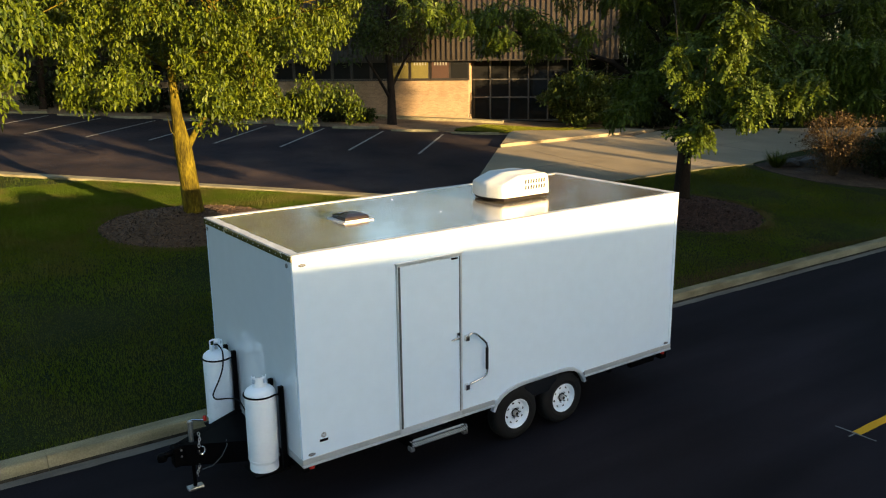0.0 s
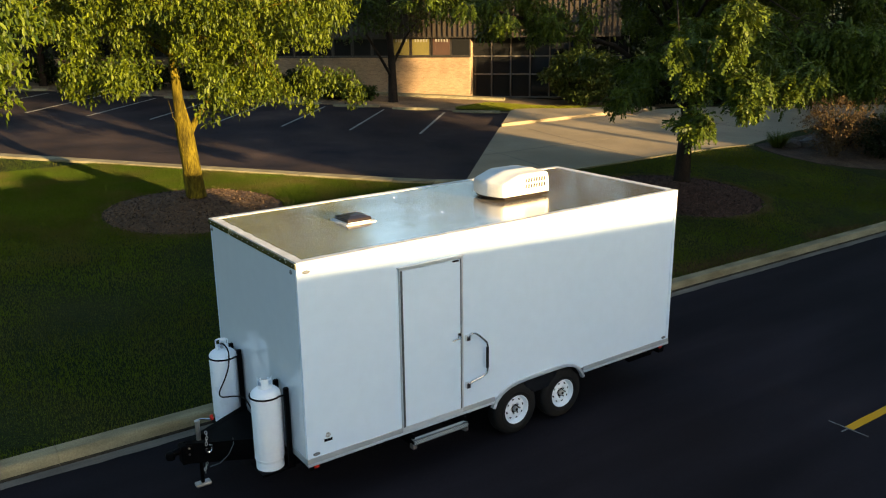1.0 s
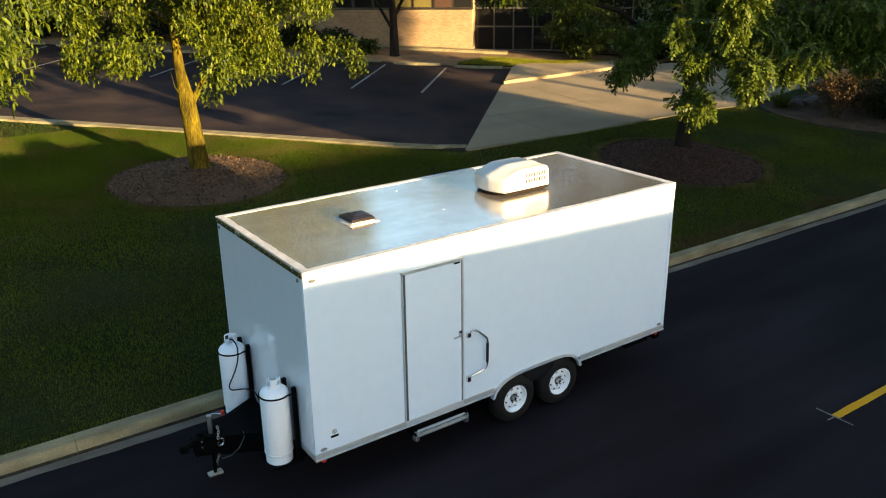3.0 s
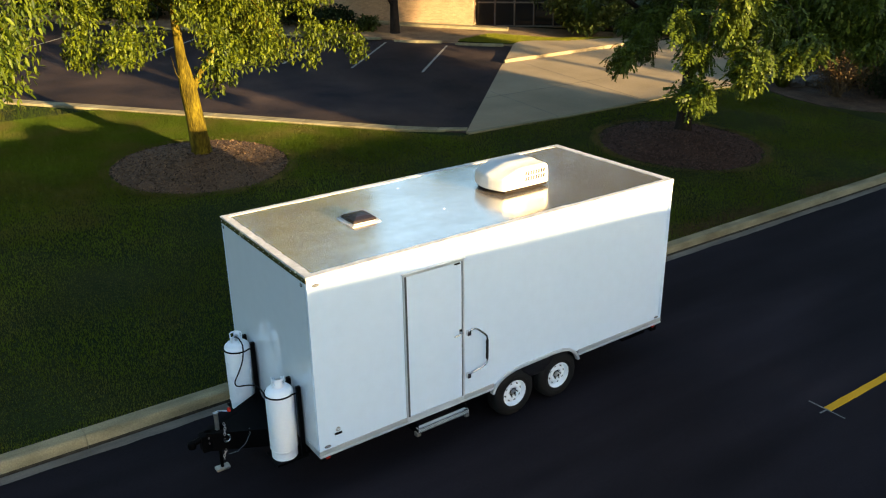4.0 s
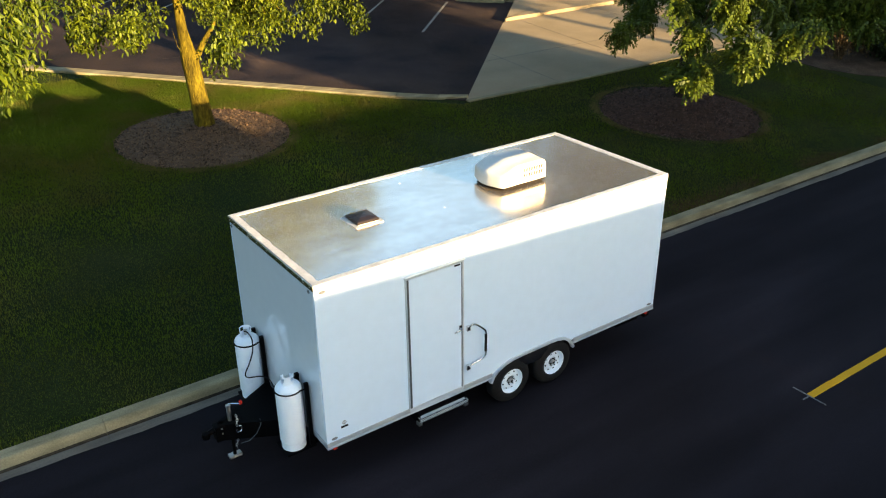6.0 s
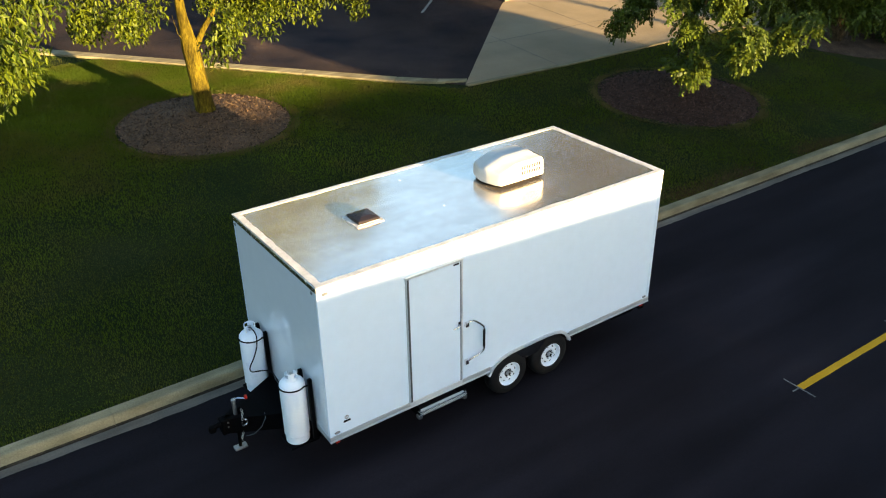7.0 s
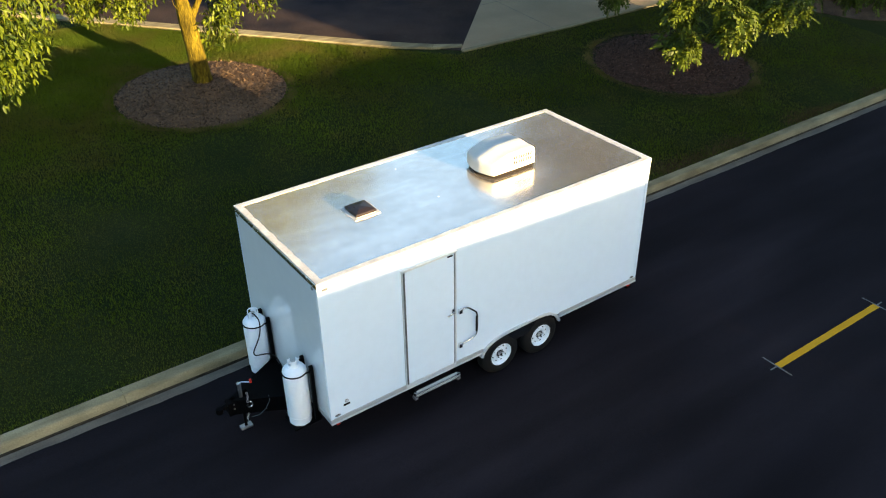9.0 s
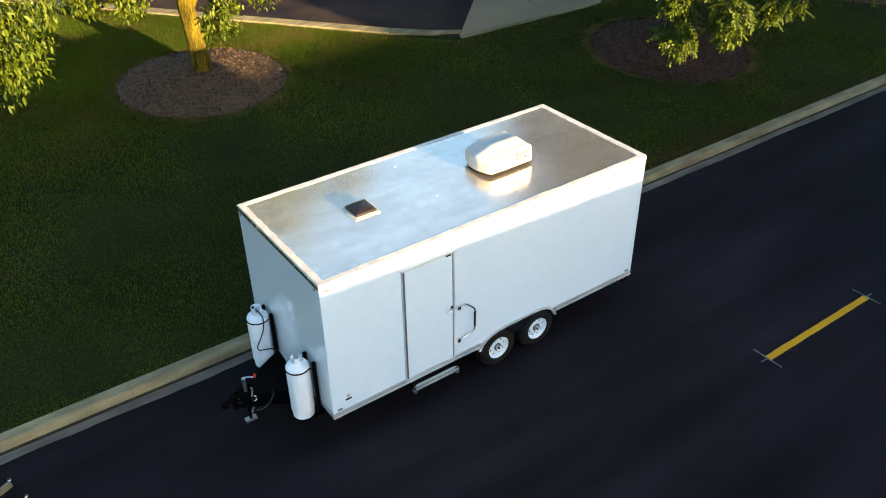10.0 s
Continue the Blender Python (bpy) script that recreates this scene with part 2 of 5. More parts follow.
def tube(bm, pts, radii, seg=10, cap=True):
    """A tube along points; radii one number or one for each point."""
    pts = [Vector(p) for p in pts]
    if not isinstance(radii, (list, tuple)):
        radii = [radii] * len(pts)
    rings, up = [], Vector((0.31, 0.17, 0.93)).normalized()
    for i, p in enumerate(pts):
        d = (pts[min(i + 1, len(pts) - 1)] - pts[max(i - 1, 0)]).normalized()
        if abs(d.dot(up)) > 0.95:
            up = Vector((1, 0.2, 0)).normalized()
        s = d.cross(up).normalized()
        u = s.cross(d)
        rings.append([bm.verts.new(p + radii[i] * (math.cos(a) * s + math.sin(a) * u)) for a in (2 * math.pi * k / seg for k in range(seg))])
    for r0, r1 in zip(rings, rings[1:]):
        for k in range(seg):
            bm.faces.new((r0[k], r0[(k + 1) % seg], r1[(k + 1) % seg], r1[k]))
    if cap:
        bm.faces.new(rings[0][::-1])
        bm.faces.new(rings[-1])
    return bm


def lathe(bm, profile, m, seg=32):
    """Turns (radius, height) pairs round the local z axis of m; closed at radius 0 ends."""
    rings = []
    for r, h in profile:
        if r < 1e-6:
            rings.append([bm.verts.new(m @ Vector((0, 0, h)))])
        else:
            rings.append([bm.verts.new(m @ Vector((r * math.cos(2 * math.pi * k / seg), r * math.sin(2 * math.pi * k / seg), h))) for k in range(seg)])
    for a, b in zip(rings, rings[1:]):
        for k in range(seg):
            j = (k + 1) % seg
            if len(a) == 1 and len(b) > 1:
                bm.faces.new((a[0], b[k], b[j]))
            elif len(b) == 1 and len(a) > 1:
                bm.faces.new((a[k], a[j], b[0]))
            elif len(a) > 1:
                bm.faces.new((a[k], a[j], b[j], b[k]))
    return bm


def prism(bm, poly, to3, depth):
    """Extrudes a 2D polygon: to3(u, v, d) gives the place of its point at depth d."""
    a = [bm.verts.new(to3(u, v, 0)) for u, v in poly]
    b = [bm.verts.new(to3(u, v, depth)) for u, v in poly]
    bm.faces.new(a)
    bm.faces.new(b[::-1])
    for i in range(len(poly)):
        j = (i + 1) % len(poly)
        bm.faces.new((a[i], b[i], b[j], a[j]))
    return bm


def np_mesh(name, verts, faces, material):
    """A mesh from arrays: verts (n, 3), faces (m, k)."""
    me = bpy.data.meshes.new(name)
    k = faces.shape[1]
    me.vertices.add(len(verts))
    me.vertices.foreach_set("co", np.ascontiguousarray(verts, dtype=np.float32).ravel())
    me.loops.add(faces.size)
    me.loops.foreach_set("vertex_index", np.ascontiguousarray(faces, dtype=np.int32).ravel())
    me.polygons.add(len(faces))
    me.polygons.foreach_set("loop_start", np.arange(0, faces.size, k, dtype=np.int32))
    me.update(calc_edges=True)
    me.validate()
    me.materials.append(material)
    return me


def scatter(template, faces, places, turns, scales):
    """Copies of a small template (v, 3) at places (n, 3), with turns (n, 3, 3) and scales (n,)."""
    v = np.einsum("nij,vj->nvi", turns, template) * scales[:, None, None] + places[:, None, :]
    f = faces[None] + (np.arange(len(places)) * len(template))[:, None, None]
    return v.reshape(-1, 3), f.reshape(-1, faces.shape[1])


def turns_of(rng, n, droop=0.0, spin=True, tilt=1.0):
    """Random rotation matrices: a heading, then a tilt about a random level axis, pulled down by droop."""
    az = rng.uniform(0, 2 * np.pi, n)
    t = rng.normal(0, tilt, n) + droop
    r = rng.normal(0, 0.6 * tilt, n)
    ca, sa, ct, st, cr, sr = np.cos(az), np.sin(az), np.cos(t), np.sin(t), np.cos(r), np.sin(r)
    o, z = np.ones(n), np.zeros(n)
    A = np.stack([np.stack([ca, -sa, z], -1), np.stack([sa, ca, z], -1), np.stack([z, z, o], -1)], 1)
    B = np.stack([np.stack([ct, z, st], -1), np.stack([z, o, z], -1), np.stack([-st, z, ct], -1)], 1)
    C = np.stack([np.stack([o, z, z], -1), np.stack([z, cr, -sr], -1), np.stack([z, sr, cr], -1)], 1)
    return A @ B @ C


# ---- the lie of the land ----
def grade(x):
    """The road falls gently towards +x."""
    return -0.012 * (max(-25.0, min(x, 45.0)) + 2)


def road_z(x, y):
    """Road surface: the fall along it and a slight crown."""
    return grade(x) + 0.04 * (1 - ((y + 2.85) / 5.6) ** 2)


def kerb_y(x):
    """How far the kerb line strays from the trailer's own axis."""
    return 0.007 * (max(-40.0, min(x, 60.0)) + 2)


def ground(x, y):
    if y < 3.05 + kerb_y(x):
        return grade(x) - 0.08 if y > -8.8 else 0.1 + grade(x)
    k = min(1, max(0, (y - 3.2) / 8))
    y = min(y, 70.0)
    return 0.14 + 0.052 * max(0, y - 3.2) - 0.006 * (max(-20.0, min(x, 60.0)) - 5) * k + grade(x) * (1 - k)


def lot(a, b):
    """Place in the parking lot's own axes: a away from the road, b to the lot's far end."""
    return 11.35 + (a - b) * 0.70711, 12.2 + (a + b) * 0.70711

# ---- ground, road, kerb ----
def steps(*spans):
    out = []
    for a, b, n in spans:
        out += [a + (b - a) * i / n for i in range(n)]
    return out + [spans[-1][1]]


def ground_sheet():
    xs = steps((-600, -100, 5), (-100, -20, 8), (-20, 34, 108), (34, 100, 12), (100, 700, 5))
    ys = steps((-600, -60, 6), (-60, -8.85, 10), (-8.85, -8.75, 1), (-8.75, 2.9, 2), (2.9, 3.8, 18), (3.8, 20, 38), (20, 70, 16), (70, 120, 4), (120, 700, 5))
    v = []
    for y in ys:
        for x in xs:
            z = ground(x, y)
            if 3.3 < y < 11 and -20 < x < 34:
                z += 0.035 * noise.noise((x * 0.5, y * 0.5, 1.7)) + 0.012 * noise.noise((x * 2.1, y * 2.1, 4.2))
            v.append((x, y, z))
    w = len(xs)
    f = np.array([(j * w + i, j * w + i + 1, (j + 1) * w + i + 1, (j + 1) * w + i) for j in range(len(ys) - 1) for i in range(w - 1)])
    return np_mesh("ground", np.array(v), f, M_SOIL)


tagged(new("ground", ground_sheet()), "mown lawn ground rising gently from the kerb", "ground", kind="structure")

bm = bmesh.new()
edge = [(-300.0, 2.64)] + [(-20 + 0.25 * i, 2.64 + 0.03 * noise.noise((i * 0.21, 0.3, 0)) + 0.022 * noise.noise((i * 0.9, 7.3, 0))) for i in range(240)] + [(400.0, 2.64)]
lanes = [[bm.verts.new((x, y0 + (y + kerb_y(x) - y0) * f, road_z(x, y0 + (y - y0) * f) + 0.004)) for x, y in edge] for y0, f in [(-8.35, k / 12) for k in range(13)]]
for low, top in zip(lanes, lanes[1:]):
    for i in range(len(edge) - 1):
        bm.faces.new((low[i], low[i + 1], top[i + 1], top[i]))
whole("road", bm, M_ROAD, "freshly laid black asphalt road", "road", kind="structure")

# concrete kerb with its gutter pan, in sections
kerb = thing("kerb", "weathered concrete kerb and gutter between lawn and road", "kerb", (0, 2.9, 0), kind="structure")
KERB = [(2.56, -0.10), (2.56, 0.0), (2.855, -0.012), (2.862, -0.035), (2.886, -0.035), (2.9, 0.01), (2.935, 0.115), (2.95, 0.14), (2.975, 0.152), (3.15, 0.16), (3.168, 0.145), (3.168, -0.10)]
SECTION = 6.1
kerb_mesh = mesh("kerb_section", prism(bmesh.new(), KERB, lambda u, v, d: (d, u, v), SECTION - 0.005), M_CONCRETE)
kerb_mesh.materials.append(M_GUTTER)
kerb_mesh.materials.append(M_JOINT)
for face in kerb_mesh.polygons:
    face.material_index = 2 if 2.856 < face.center.y < 2.895 and face.center.z > -0.06 else 1 if face.center.y < 2.87 and face.normal.z > 0.5 else 0
for k in range(-8, 26):
    x = -2.17 + SECTION * k
    piece("kerb_section", kerb_mesh, kerb, Matrix.Translation((x, kerb_y(x), grade(x))) @ pose(0, 0, 0, 0, 0.6875, 0.401))
far_kerb = thing("kerb", "concrete kerb along the other road edge", "kerb", (0, -8.5, 0), kind="structure")
far_mesh = mesh("kerb_section", prism(bmesh.new(), [(-y - 5.78, z) for y, z in KERB], lambda u, v, d: (d, u, v), SECTION - 0.005), M_CONCRETE)
for k in range(-8, 26):
    x = -2.17 + SECTION * k
    piece("kerb_section", far_mesh, far_kerb, Matrix.Translation((x, 0, grade(x))) @ pose(0, 0, 0, 0, 0.6875, 0))


yellow = thing("centre_line", "yellow painted centre dashes with chalk layout marks", "road marking", (8.5, -2.65, 0.006), kind="structure")
for k in (0, 1, 2):
    x0 = 7.02 + 12.2 * k
    bm = bmesh.new()
    n = 16
    lo = [(x0 + 3.03 * i / n, -2.675 + 0.008 * noise.noise((i * 0.6, k, 2))) for i in range(n + 1)]
    hi = [(x0 + 3.03 * i / n, -2.55 + 0.008 * noise.noise((i * 0.6, k, 9))) for i in range(n + 1)]
    prism(bm, lo + hi[::-1], lambda u, v, d: (u, v, road_z(u, v) + 0.006 + d), 0.004)
    part("yellow_dash", bm, M_YELLOW, yellow)
    for xe in (x0, x0 + 3.03):
        bm = bmesh.new()
        prism(bm, [(xe - 0.012, -2.9), (xe + 0.014, -2.9), (xe + 0.02, -2.32), (xe - 0.008, -2.32)], lambda u, v, d: (u, v, road_z(u, v) + 0.0115 + d), 0.002)
        part("chalk_mark", bm, M_CHALK, yellow, "white chalk cross stroke")
        bm = bmesh.new()
        s = 1 if xe > x0 else -1
        prism(bm, [(xe - 0.02, -2.628), (xe + s * 0.17, -2.623), (xe + s * 0.17, -2.598), (xe - 0.02, -2.603)], lambda u, v, d: (u, v, road_z(u, v) + 0.015 + d), 0.002)
        part("chalk_mark", bm, M_CHALK, yellow, "white chalk stroke along the line")


def patch(name, pts, lift, thick, material, label, category, kind="structure"):
    """A paved sheet that follows the slope, with a thickness."""
    bm = bmesh.new()
    prism(bm, pts, lambda u, v, d: (u, v, ground(u, v) + lift - d), thick)
    return whole(name, bm, material, label, category, kind=kind)


# parking lot, set at an angle to the road
patch("parking_lot", [lot(0, 0), lot(15.0, 0), lot(15.0, 60), lot(0, 60)], 0.02, 0.1, M_LOT, "dark worn asphalt parking lot", "parking lot")
stalls = thing("stall_lines", "faded white parking stall lines", "road marking", (*lot(11, 3), ground(*lot(11, 3))), kind="structure")
for k in range(14):
    b = 3.0 + 2.96 * k
    bm = bmesh.new()
    prism(bm, [lot(8.25, b - 0.05), lot(14.3, b - 0.05), lot(14.3, b + 0.05), lot(8.25, b + 0.05)], lambda u, v, d: (u, v, ground(u, v) + 0.022 + d), 0.004)
    part("stall_line", bm, M_WHITELINE, stalls)
lot_kerb = thing("lot_kerb", "pale concrete kerb along the parking lot edge", "kerb", (*lot(0, 8), ground(*lot(0, 8))), kind="structure")
bend = [(0.35, 0.0), (0.12, 0.9), (0.0, 2.2)] + [(0.0, 2.2 + 3.0 * i) for i in range(1, 19)]
for (a0, b0), (a1, b1) in zip(bend, bend[1:]):
    bm = bmesh.new()
    w0, w1 = (0.25 + 0.4 * min(1, b0 / 2.2), 0.25 + 0.4 * min(1, b1 / 2.2))
    g = 0.012
    prism(bm, [lot(a0 - w0 * 0.5, b0 + g), lot(a0 + 0.1, b0 + g), lot(a1 + 0.1, b1), lot(a1 - w1 * 0.5, b1)], lambda u, v, d: (u, v, ground(u, v) + 0.075 - d), 0.2)
    bmesh.ops.bevel(bm, geom=bm.edges[:], offset=0.012, segments=1, affect="EDGES")
    part("kerb_section", bm, M_CONCRETE, lot_kerb)
stop_profile = [(-0.09, 0), (-0.075, 0.09), (-0.05, 0.125), (0.05, 0.125), (0.075, 0.09), (0.09, 0)]
stop_mesh = mesh("wheel_stop", prism(bmesh.new(), stop_profile, lambda u, v, d: (d - 1.15, u, v), 2.3), M_CONCRETE)
for k in range(12):
    x, y = lot(14.6, 1.5 + 2.96 * k)
    ob = tagged(new("wheel_stop", stop_mesh), "grey precast concrete wheel stop at the head of a stall", "wheel stop", "wheel stops along the lot")
    ob.matrix_world = Matrix.Translation((x, y, ground(x, y) + 0.022)) @ pose(0, 0, 0, 0, 0, 135 + 1.5 * ((k * 7) % 3 - 1))

# worn seams in the lot's asphalt
seams = thing("lot_seams", "pale scuffed cracks in the worn asphalt", "crack", (*lot(5, 3), ground(*lot(5, 3))), kind="structure")
seam_rng = random.Random(8)
for k in range(16):
    a, b, turn = seam_rng.uniform(0.8, 9.5), seam_rng.uniform(0.6, 13), seam_rng.uniform(0, 6.28)
    left, right = [], []
    for i in range(seam_rng.randint(6, 14)):
        turn += seam_rng.gauss(0, 0.45)
        a, b = min(max(a + 0.16 * math.cos(turn), 0.4), 14), max(b + 0.16 * math.sin(turn), 0.4)
        w = seam_rng.uniform(0.008, 0.022)
        left.append(lot(a - w * math.sin(turn), b + w * math.cos(turn)))
        right.append(lot(a + w * math.sin(turn), b - w * math.cos(turn)))
    bm = bmesh.new()
    for i in range(len(left) - 1):
        bm.faces.new([bm.verts.new((u, v, ground(u, v) + 0.0235)) for u, v in (left[i], left[i + 1], right[i + 1], right[i])])
    part("crack", bm, M_SEAM, seams)

# concrete driveway beside the lot, in slabs
EDGE = [(11.35, 12.2), (13.3, 12.17), (15.5, 12.12), (18.3, 12.17), (21.0, 12.25), (23.6, 12.2), (25.6, 11.95)]
DRIVE = EDGE + [ (30, 12.9), (36, 13.6), (46, 11), (46, 14.5), (39, 17.4), (34, 19.4), (30, 20.35), (23, 20.05), (19.15, 19.9), (18.85, 19.7)]
patch("driveway", DRIVE, 0.03, 0.12, M_DRIVE, "pale concrete driveway with sawn joints", "driveway")
joints = thing("driveway_joints", "dark sawn joints across the driveway", "joint", (20, 16, ground(20, 16)), kind="structure")
for p, q in (((14.6, 15.4), (31.0, 15.9)), ((15.2, 12.15), (15.4, 16.1)), ((19.5, 12.25), (19.9, 19.8)), ((24.0, 12.2), (24.6, 20.0)), ((28.6, 12.3), (29.0, 20.2))):
    d = (Vector(q) - Vector(p)).normalized() * 0.012
    bm = bmesh.new()
    prism(bm, [(p[0] + d.y, p[1] - d.x), (q[0] + d.y, q[1] - d.x), (q[0] - d.y, q[1] + d.x), (p[0] - d.y, p[1] + d.x)], lambda u, v, e: (u, v, ground(u, v) + 0.0315 + e), 0.003)
    part("joint", bm, M_GUTTER, joints)
patch("gutter_strip", [(x, y - 0.16) for x, y in EDGE] + EDGE[::-1], 0.05, 0.2, M_CONCRETE, "narrow concrete edging of the driveway", "kerb")
patch("entrance_walk", [(19.15, 19.95), (23.0, 20.1), (29.6, 20.35), (28.4, 21.2), (25.0, 22.3), (23.2, 23.4), lot(14.9, -0.1), lot(10.9, -0.1)], 0.16, 0.3, M_DRIVE, "raised concrete entrance walk with a kerb edge", "pavement")
patch("planting_strip", [lot(15.05, 32), lot(15.05, 0.1), lot(15.6, -2.0), lot(16.5, -6), (31, 21), (33, 24), lot(20.5, -9), lot(20.5, 32)], 0.05, 0.1, M_DRYSOIL, "bare dry planting strip before the building", "planting bed")
patch("planter_ledge", [lot(19.0, 9.0), lot(19.0, 0.6), lot(19.6, 0.6), lot(19.6, 9.0)], 0.18, 0.3, M_CONCRETE, "low concrete ledge at the foot of the brick wall", "ledge")

# ---- building ----
bz = ground(*lot(19.6, 2.5)) - 0.02
building = new("office_building")
building.matrix_world = Matrix.Translation((*lot(19.6, 2.5), bz)) @ pose(0, 0, 0, 0, 0, 135)
PLACE[building] = Matrix.Identity(4)
tagged(building, "two-tone office building with tan brick, ribbon windows and brown ribbed siding", "building")
part("brick_wall", bm_box(0, 34, -0.4, 0, -0.4, 2.2), M_BRICK, building, "tan brick lower wall")
part("brick_return", bm_box(-0.0, 0.4, -1.6, -0.4, -0.4, 3.3), M_BRICK, building, "tan brick side of the entrance recess")
part("sill", bm_box(0, 34, -0.42, 0.03, 2.2, 2.26), M_BRONZE, building, "dark metal sill")
part("core_wall", bm_box(-7.8, 34, -14, -1.7, -0.4, 7.6), M_BRICK, building, "plain inner mass of the building")
part("siding", bm_box(-7.8, 34, -1.7, 0.1, 3.28, 7.6), M_SIDING, building, "brown ribbed metal siding")
part("soffit", bm_box(-7.8, 34, -1.7, 0.12, 3.22, 3.28), M_BRONZE, building, "dark soffit edge")
part("parapet_cap", bm_box(-7.9, 34.1, -14.1, 0.16, 7.6, 7.72), M_BRONZE, building)
rib = mesh("rib", bm_box(-0.035, 0.035, 0.1, 0.17, 3.3, 7.59), M_SIDING)
for k in range(150):
    piece("rib", rib, building, Matrix.Translation((-7.7 + 0.275 * k, 0, 0)))
pane_x = [(0.04, 0.98), (1.08, 2.04), (2.2, 3.16), (3.3, 4.2)] + [(4.35 + 1.1 * k, 5.3 + 1.1 * k) for k in range(26)]
for k, (x0, x1) in enumerate(pane_x):
    w = part("window", bm_box(x0 - 0.05, x1 + 0.05, -0.3, -0.22, 2.26, 3.22), M_BRONZE, building, "dark framed ribbon window")
    part("pane", bm_box(x0 + 0.02, x1 - 0.02, -0.22, -0.2, 2.32, 3.16), (M_GLASS_DARK, M_BLIND_RED, M_BLIND, M_BLIND)[k] if k < 4 else M_GLASS_DARK, w, ("dark glass pane", "pane with a closed russet blind", "pane with a pale yellow blind", "pane with a pale yellow blind")[k] if k < 4 else "dark glass pane")
    if 0 < k < 4:
        for j in range(5):
            xx = x0 + 0.12 + j * (x1 - x0 - 0.2) / 5
            part("slat", bm_box(xx, xx + 0.07, -0.2, -0.19, 3.0, 3.15), M_WHITELINE, w, "pale top of the blind")
part("window_backing", bm_box(0, 34, -0.4, -0.3, 2.26, 3.22), M_BRONZE, building)
for i in range(8):
    for z0, z1 in ((0.03, 1.22), (1.28, 2.18), (2.24, 3.22)):
        part("pane", bm_box(-1.04 * i - 1.0, -1.04 * i - 0.04, -1.3, -1.28, z0, z1), M_GLASS_DARK, building, "dark entrance glass")
    part("mullion", bm_box(-1.04 * i - 1.045, -1.04 * i - 0.995, -1.34, -1.22, 0, 3.24), M_MULLION, building, "pale metal mullion")
for z in (0.0, 1.22, 2.18):
    part("transom", bm_box(-8.2, 0, -1.34, -1.23, z - 0.01, z + 0.06), M_MULLION, building, "pale metal transom")

# unseen building added across the road; its flat roof line shades road and trailer
def sunward(x, d):
    """The place d metres towards the sun from the trailer's side at x."""
    return (x + SUN.x / math.hypot(SUN.x, SUN.y) * d, SUN.y / math.hypot(SUN.x, SUN.y) * d)


opposite = thing("unseen_shade_building", "unseen flat-roofed brick building added across the road to cast shade", "building", (*sunward(5, 33), 0))
# each block's height is set by where its shadow edge must fall
for pts, top in (([sunward(-1.6, 29.2), sunward(7.0, 32.3), sunward(5.2, 37), sunward(-3.4, 34)], 6.69), ([sunward(7.02, 32.7), sunward(12.4, 33), sunward(12.4, 48), sunward(7.02, 48)], 6.58), ([sunward(12.42, 33), sunward(20.6, 33), sunward(20.6, 48), sunward(12.42, 48)], 6.84), ([sunward(20.62, 33), sunward(24.3, 33), sunward(24.3, 48), sunward(20.62, 48)], 6.3), ([sunward(24.32, 33), sunward(27.6, 33), sunward(27.6, 48), sunward(24.32, 48)], 6.2), ([sunward(27.62, 33), sunward(55, 33), sunward(55, 48), sunward(27.62, 48)], 7.0)):
    bm = bmesh.new()
    prism(bm, pts, lambda u, v, d: (u, v, d - 0.5), top + 0.3)
    part("wall", bm, M_BRICK, opposite)
    bm = bmesh.new()
    prism(bm, pts, lambda u, v, d: (u, v, top - 0.2 + d), 0.2)
    part("roof", bm, M_BRONZE, opposite)

# ---- plants ----
def frond(pairs):
    """A pinnate leaf of unit length: paired leaflets along a drooping stalk."""
    v, f = [], []
    r = random.Random(4)
    for i in range(pairs):
        for s in (-1, 1):
            x = 0.12 + 0.8 * (i + r.uniform(-0.35, 0.35)) / (pairs - 1)
            z = -0.3 * x * x + r.uniform(-0.03, 0.03)
            size = 0.23 * (1 - 0.35 * abs(2 * x - 0.9)) * r.uniform(0.7, 1.25)
            k = len(v)
            v += [(x, 0, z), (x + 0.3 * size + 0.11, s * 0.5 * size, z - 0.01), (x + 0.55 * size, s * size, z - 0.08), (x + 0.3 * size - 0.1, s * 0.55 * size, z - 0.01)]
            f += [(k, k + 1, k + 2), (k, k + 2, k + 3)]
    return np.array(v, float), np.array(f)


LEAF = np.array([(0, 0, 0), (0.3, 0.26, 0.05), (0.68, 0.22, 0.02), (1, 0, -0.1), (0.68, -0.22, 0.02), (0.3, -0.26, 0.05)], float)
LEAF_LONG = LEAF * np.array([1.0, 0.62, 1.0])
LEAF_PEAR = LEAF * np.array([1.0, 0.8, 1.3])
FROND, FROND_F = frond(6)
LEAF_F = np.array([(0, 1, 2), (0, 2, 3), (0, 3, 4), (0, 4, 5)])


